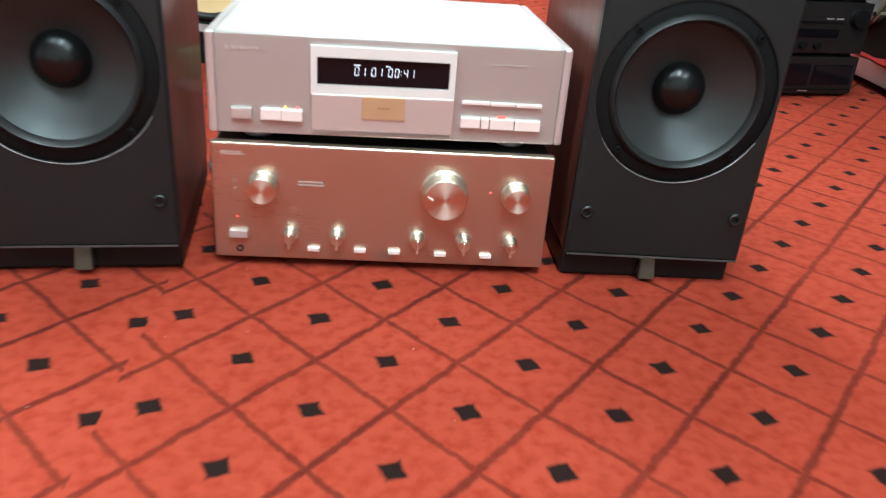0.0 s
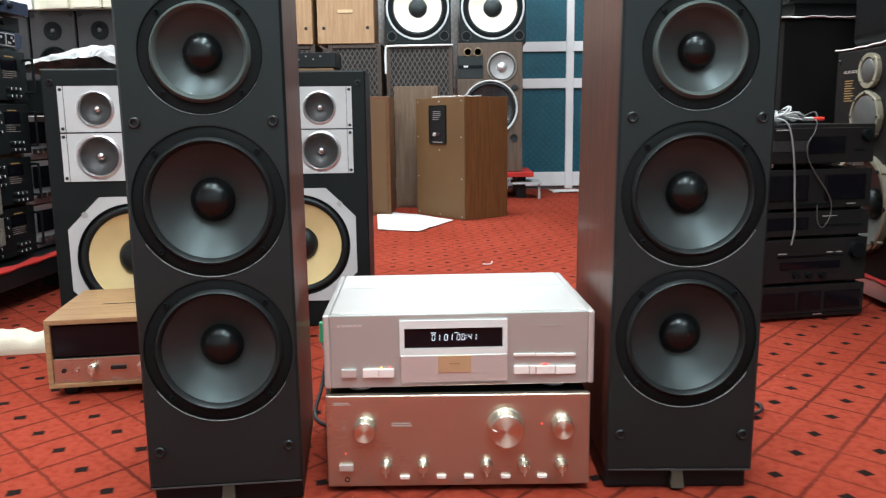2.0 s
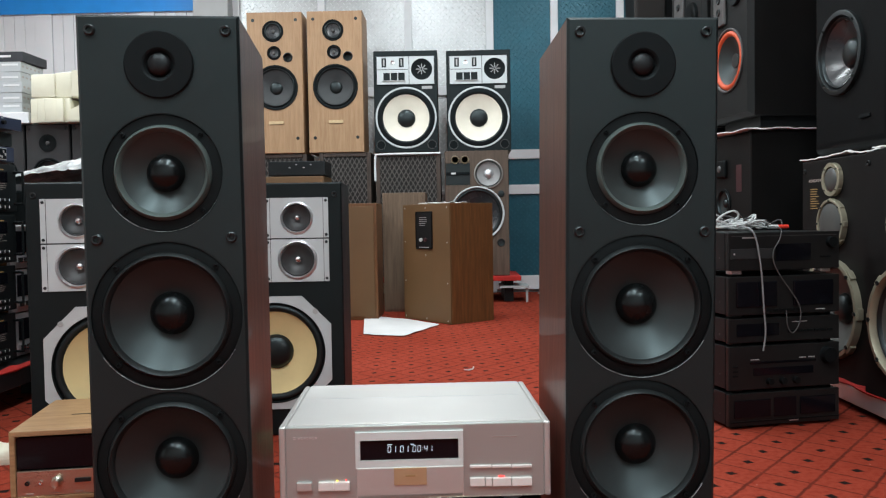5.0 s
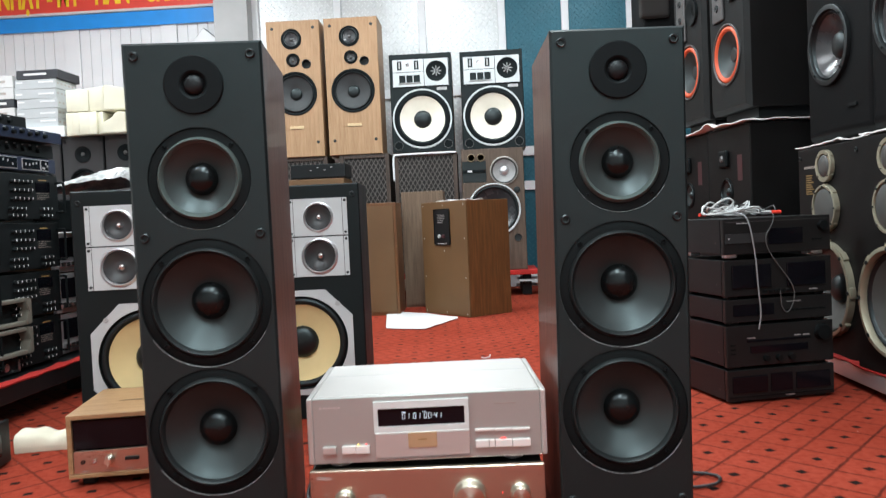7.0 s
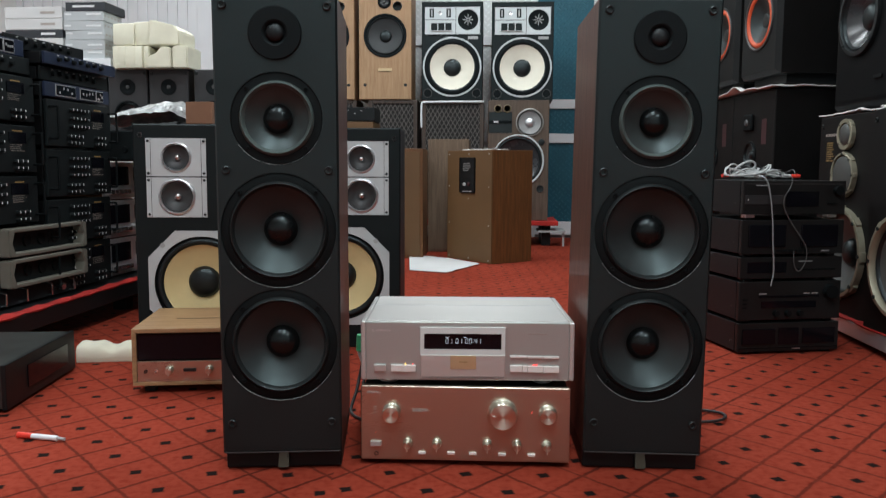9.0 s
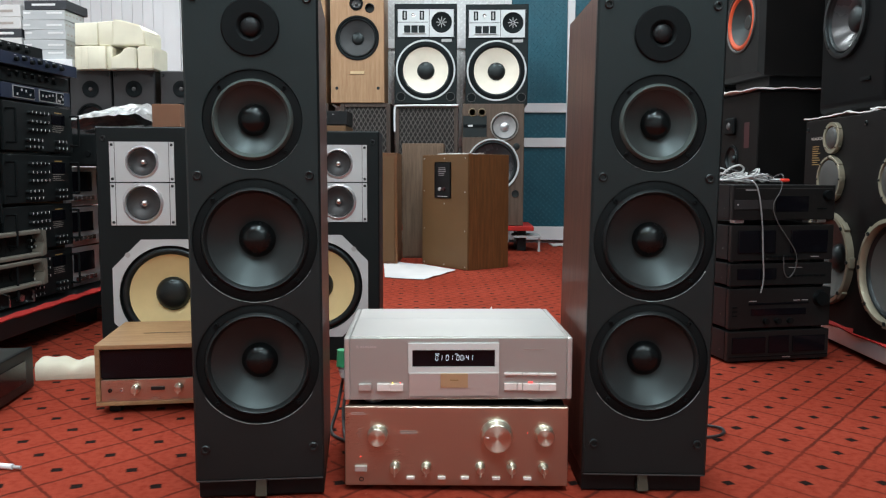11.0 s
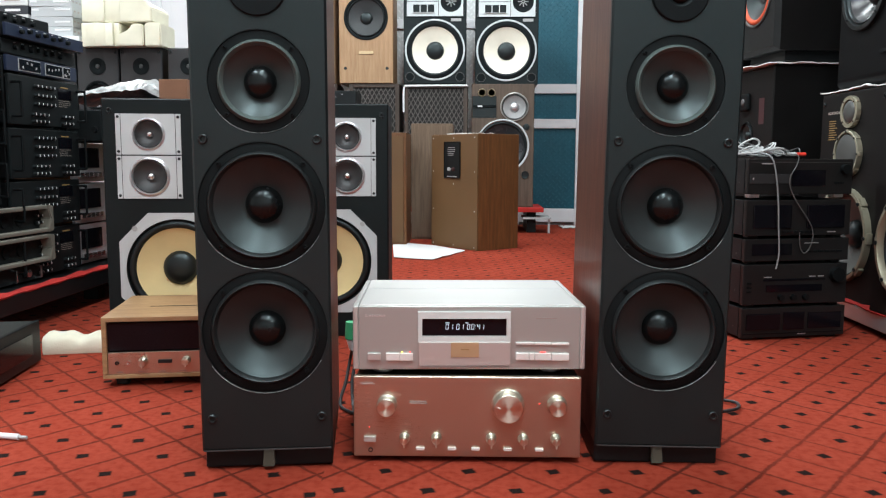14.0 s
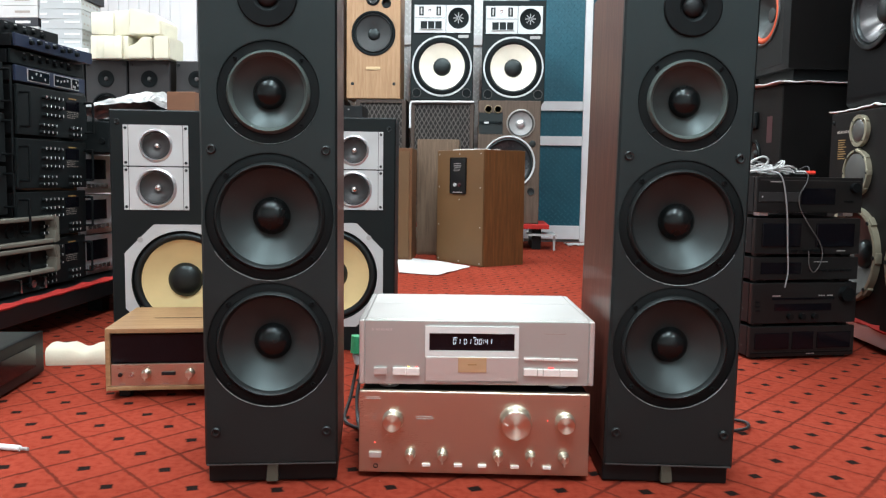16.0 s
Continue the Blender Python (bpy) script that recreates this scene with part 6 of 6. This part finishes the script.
for x in (-1.872, -1.650, -1.408, -2.095):
    small_speaker(pose(x, 3.42, 0.751))
t = thing("wall_shelf", pose(-1.9, 3.42, 0), "white shelf board carrying cartons and foam", "shelf")
part("board", box(-0.355, 0.13, 1.1555, 0.62, 0.32, 0.053, 0.003), WHITE_FRAME, t)
rnd = random.Random(3)
for i in range(5):
    t = thing("grey_carton", pose(-2.095 + rnd.uniform(-0.005, 0.005), 3.41, 1.1825 + i * 0.0493, 0, 0, rnd.uniform(-1.5, 1)), "flat grey printed carton in a stack on a shelf", "carton", "grey cartons")
    part("body", box(0, 0.11, 0.0245, 0.215, 0.20, 0.0485, 0.002), CARD_GREY, t)
    for x, ww in ((-0.085, 0.035), (0.055, 0.08)):
        part("print", box(x, 0.0095, 0.034 - 0.01 * (i % 2), ww, 0.001, 0.009), CARD_LIGHT, t)
    for k in range(5):
        part("side_mark", box(0.108, 0.03 + k * 0.035, 0.027, 0.001, 0.016, 0.009), PRINT_GREY, t)
t = thing("black_carton", pose(-2.085, 3.40, 1.4295, 0, 0, -1), "flat black printed carton topping a stack", "carton")
part("body", box(0, 0.125, 0.023, 0.218, 0.215, 0.045, 0.002), CARD_BLACK, t)
bars("print", t, -0.01, 0.024, 0.12, 0.013, 1, CARD_LIGHT, y=0.0168, gap=0.8)
for i, (mm, h) in enumerate(((CARD_BLACK, 0.05), (PAPER, 0.06), (CARD_BLACK, 0.042), (PAPER, 0.058), (PAPER, 0.06))):
    z = 1.1825 + sum((0.05, 0.06, 0.042, 0.058, 0.06)[:i])
    t = thing("flat_carton", pose(-2.375, 3.42, z + 0.0005 * i, 0, 0, -2), "flat black carton in a stack on a shelf" if mm is CARD_BLACK else "flat white carton in a stack on a shelf", "carton", "flat cartons")
    part("body", box(0, 0.14, h / 2, 0.32, 0.27, h - 0.001, 0.002), mm, t)
    part("print", box(0.08, 0.0045, h / 2, 0.08, 0.001, 0.012), CARD_LIGHT if mm is CARD_BLACK else PRINT_GREY, t)
t = thing("beige_board", pose(-2.85, 3.6, 0), "beige cabinet with a white top edge", "cabinet")
part("body", box(0, 0.15, 0.66, 0.55, 0.3, 1.32, 0.004), mat("beige_laminate", (0.55, 0.50, 0.42), 0.6), t)
part("top_edge", box(0, 0.15, 1.335, 0.57, 0.32, 0.03, 0.004), WHITE_FRAME, t)


def foam_block(name, m, w, d, h, label, seed, group):
    """A foam block with a stepped, rounded front."""
    rnd = random.Random(seed)
    t = thing(name, m, label, "foam", group)
    x = -w / 2
    k = 0
    while x < w / 2 - 0.015:
        ww = min(rnd.choice((0.035, 0.06, 0.11)), w / 2 - x)
        hh = h * rnd.uniform(0.95, 1.0)
        bm = bmesh.new()
        add_box(bm, x + ww / 2, d / 2 + rnd.uniform(-0.012, 0.012), hh / 2, ww + 0.002, d, hh, 0.0045, 2)
        for v in bm.verts:
            v.co += Vector((0, 1, 0)) * 0.008 * noise.noise(v.co * 22 + Vector((seed, 0, 0)))
            if v.co.z > hh * 0.5:
                v.co.z += 0.006 * noise.noise(v.co * 17 + Vector((0, seed, 0)))
        part("lobe", bm, FOAM, t, smooth=True, angle=60)
        x += ww
        k += 1
    return t


foam_block("foam_block", pose(-1.832, 3.37, 1.1275, 0, 0, 0), 0.19, 0.2, 0.118, "cream packing foam block on small speakers", 1, "packing foam")
foam_block("foam_block", pose(-1.825, 3.38, 1.247, 0, 0, 0), 0.19, 0.2, 0.118, "cream packing foam block stacked on another", 5, "packing foam")


def cut_foam(m, outline, d, label, seed):
    """A solid foam offcut: an outline in x and z drawn back by d, with softened, uneven edges."""
    t = thing("foam_offcut", m, label, "foam", "packing foam")
    bm = bmesh.new()
    fr = [bm.verts.new((x, 0, z)) for x, z in outline]
    bk = [bm.verts.new((x, d, z)) for x, z in outline]
    bm.faces.new(fr)
    bm.faces.new(bk[::-1])
    n = len(fr)
    for k in range(n):
        bm.faces.new((fr[k], bk[k], bk[(k + 1) % n], fr[(k + 1) % n]))
    bmesh.ops.recalc_face_normals(bm, faces=bm.faces)
    bmesh.ops.bevel(bm, geom=bm.edges[:], offset=0.006, segments=2, affect="EDGES")
    for v in bm.verts:
        if v.co.z > 0.01:
            v.co += Vector((0.004, 0.006, 0.004)) * noise.noise(v.co * 19 + Vector((seed, 0, 0)))
    part("body", bm, FOAM, t, smooth=True, angle=40)
    return t


cut_foam(pose(-1.735, 3.355, 1.1275, 0, 0, 3), [(0.0, 0.0), (0.125, 0.0), (0.125, 0.105), (0.075, 0.11), (0.045, 0.075), (0.0, 0.055)], 0.19, "cream foam offcut with a slanted face on a speaker", 3)
cut_foam(pose(-1.608, 3.37, 1.1275, 0, 0, 0), [(0.0, 0.0), (0.082, 0.0), (0.082, 0.112), (0.02, 0.118), (0.0, 0.11)], 0.19, "small cream foam offcut on a speaker", 4)
cut_foam(pose(-1.732, 3.38, 1.246, 0, 0, -2), [(0.0, 0.0), (0.165, 0.0), (0.165, 0.07), (0.135, 0.098), (0.03, 0.13), (0.0, 0.128)], 0.20, "smooth cream foam offcut on top of another", 6)

# foam bar, black deck and pen on the carpet
t = thing("foam_bar", pose(-1.140, 1.682, 0.0, 0, 0, 13), "cream foam bar lying on the carpet", "foam")
bm = bmesh.new()
n, prev = 24, None
for i in range(n + 1):
    u = i / n
    hh = 0.048 + 0.006 * math.sin(u * 8.5) + 0.004 * math.sin(u * 19 + 1)
    xx = (u - 0.5) * 0.20
    row = [bm.verts.new((xx, y, z)) for y, z in ((0.0, 0.0), (-0.004, 0.012), (-0.004, hh - 0.012), (0.008, hh), (0.07, hh + 0.004), (0.08, hh - 0.01), (0.08, 0.0))]
    if prev:
        for k in range(6):
            bm.faces.new((prev[k], prev[k + 1], row[k + 1], row[k]))
        bm.faces.new((prev[6], prev[0], row[0], row[6]))
    else:
        bm.faces.new(row)
    prev = row
bm.faces.new(prev)
bmesh.ops.recalc_face_normals(bm, faces=bm.faces)
part("body", bm, FOAM, t, smooth=True, angle=50)
t = thing("black_floor_deck", pose(-1.138, 1.148, 0, 0, 0, 97.8), "dusty black deck lying on the carpet", "hi-fi unit")
part("case", box(0.21, 0.19, 0.065, 0.43, 0.36, 0.112, 0.004), mat("dusty_black_metal", (0.025, 0.028, 0.026), 0.4, var=0.3), t)
part("front_panel", box(0.21, 0.004, 0.065, 0.44, 0.012, 0.116, 0.003), BLACK_PLASTIC, t)
part("dial_glass", box(0.24, -0.003, 0.065, 0.26, 0.004, 0.06), GLASS_BLACK, t)
for x in (0.03, 0.39):
    for y in (0.05, 0.33):
        part("foot", box(x, y, 0.005, 0.04, 0.04, 0.012), RUBBER, t)
t = thing("marker_pen", pose(-0.945, 0.960, 0.007, 0, 0, -9) @ Matrix.Scale(0.94, 4), "white marker pen with a red cap on the carpet", "pen")
bm = bmesh.new()
add_tube(bm, [(-0.02, 0, 0), (0.05, 0, 0)], 0.0065, 12)
part("barrel", bm, WHITE_FRAME, t, smooth=True)
bm = bmesh.new()
add_tube(bm, [(0.05, 0, 0), (0.07, 0, 0)], 0.0038, 10)
part("tip", bm, GREY_STEEL, t, smooth=True)
bm = bmesh.new()
add_tube(bm, [(-0.06, 0, 0), (-0.02, 0, 0)], 0.0075, 12)
part("cap", bm, RED_PLUG, t, smooth=True)

# cable by the right tower, lead and plug behind the player
t = thing("speaker_cable", pose(0, 0, 0), "thin black speaker cable looped on the carpet", "cable")
bm = bmesh.new()
add_tube(bm, smooth_path([(0.46, 1.235, 0.05), (0.52, 1.28, 0.01), (0.58, 1.31, 0.006), (0.655, 1.28, 0.006), (0.64, 1.22, 0.008), (0.58, 1.205, 0.006), (0.52, 1.225, 0.012)], 10), 0.0038, 8)
part("lead", bm, DARK_CABLE, t, smooth=True)
bm = bmesh.new()
add_tube(bm, [(0.51, 1.235, 0.014), (0.56, 1.212, 0.012)], 0.010, 12)
part("plug", bm, WHITE_FRAME, t, "white plug on the lead", smooth=True)
t = thing("mains_cable", pose(0, 0, 0), "bundle of dark leads with a green plug behind the player", "cable")
for k, (a, b) in enumerate(((0.0, 0.02), (0.02, 0.05), (-0.015, 0.035))):
    bm = bmesh.new()
    add_tube(bm, smooth_path([(-0.245 + a * 0.5, 1.255, 0.14), (-0.25 + a, 1.26 + b, 0.10), (-0.255 + a, 1.25, 0.05), (-0.245 + a * 2, 1.20, 0.008), (-0.225, 1.10 + b, 0.006)], 8), 0.004, 8)
    part("lead", bm, DARK_CABLE if k != 1 else GREY_CABLE, t, smooth=True)
bm = bmesh.new()
add_tube(bm, [(-0.254, 1.25, 0.195), (-0.256, 1.25, 0.155)], 0.015, 12)
part("plug", bm, GREEN_PLUG, t, smooth=True)
bm = bmesh.new()
add_tube(bm, [(-0.256, 1.25, 0.155), (-0.25, 1.255, 0.13)], 0.012, 12)
part("plug_sleeve", bm, WHITE_FRAME, t, smooth=True)
bm = bmesh.new()
add_tube(bm, smooth_path([(0.112, 2.93, 0.010), (0.128, 2.945, 0.005), (0.146, 2.94, 0.010), (0.150, 2.955, 0.016)], 6), 0.0026, 6)
tagged(part("white_scrap", bm, PAPER, None, smooth=True), "small curled white scrap on the carpet", "scrap")

# banner and white adapter on the ribbed wall
t = thing("wall_banner", pose(-2.155, WY - 0.034, 2.49), "red and blue banner with yellow capitals on the wall", "banner")
part("blue_band", box(-1.1, 0, 0.065, 2.2, 0.006, 0.13), BANNER_BLUE, t)
part("white_line", box(-1.1, -0.002, 0.150, 2.2, 0.006, 0.022), PAPER, t)
part("red_field", box(-1.1, 0, 0.46, 2.2, 0.006, 0.64), BANNER_RED, t)
lettering("words", "NHẬT - MỸ - HÀN - CHÂU ÂU", 0.30, pose(0.015, -0.005, 0.31, 90, 0, 0) @ Matrix.Diagonal((0.50, 1, 1, 1)), BANNER_YELLOW, t, 0.001, "RIGHT", 0.012)
t = thing("white_router", pose(-2.245, WY - 0.05, 2.29, 0, 40, 0), "white wall box hanging askew by its leads", "router")
part("body", box(0, 0, 0, 0.24, 0.03, 0.17, 0.010, 3), WHITE_FRAME, t)
part("rim", box(0, 0.006, 0, 0.252, 0.02, 0.182, 0.010, 3), BLACK_PLASTIC, t)
part("label", box(0.03, -0.0155, -0.03, 0.03, 0.001, 0.012), PRINT_GREY, t)
bm = bmesh.new()
add_tube(bm, smooth_path([(0.02, 0, 0.08), (0.0, 0.0, 0.14), (0.06, 0.0, 0.16), (0.08, 0.005, 0.24)], 6), 0.005, 6)
part("lead", bm, DARK_CABLE, t, smooth=True)
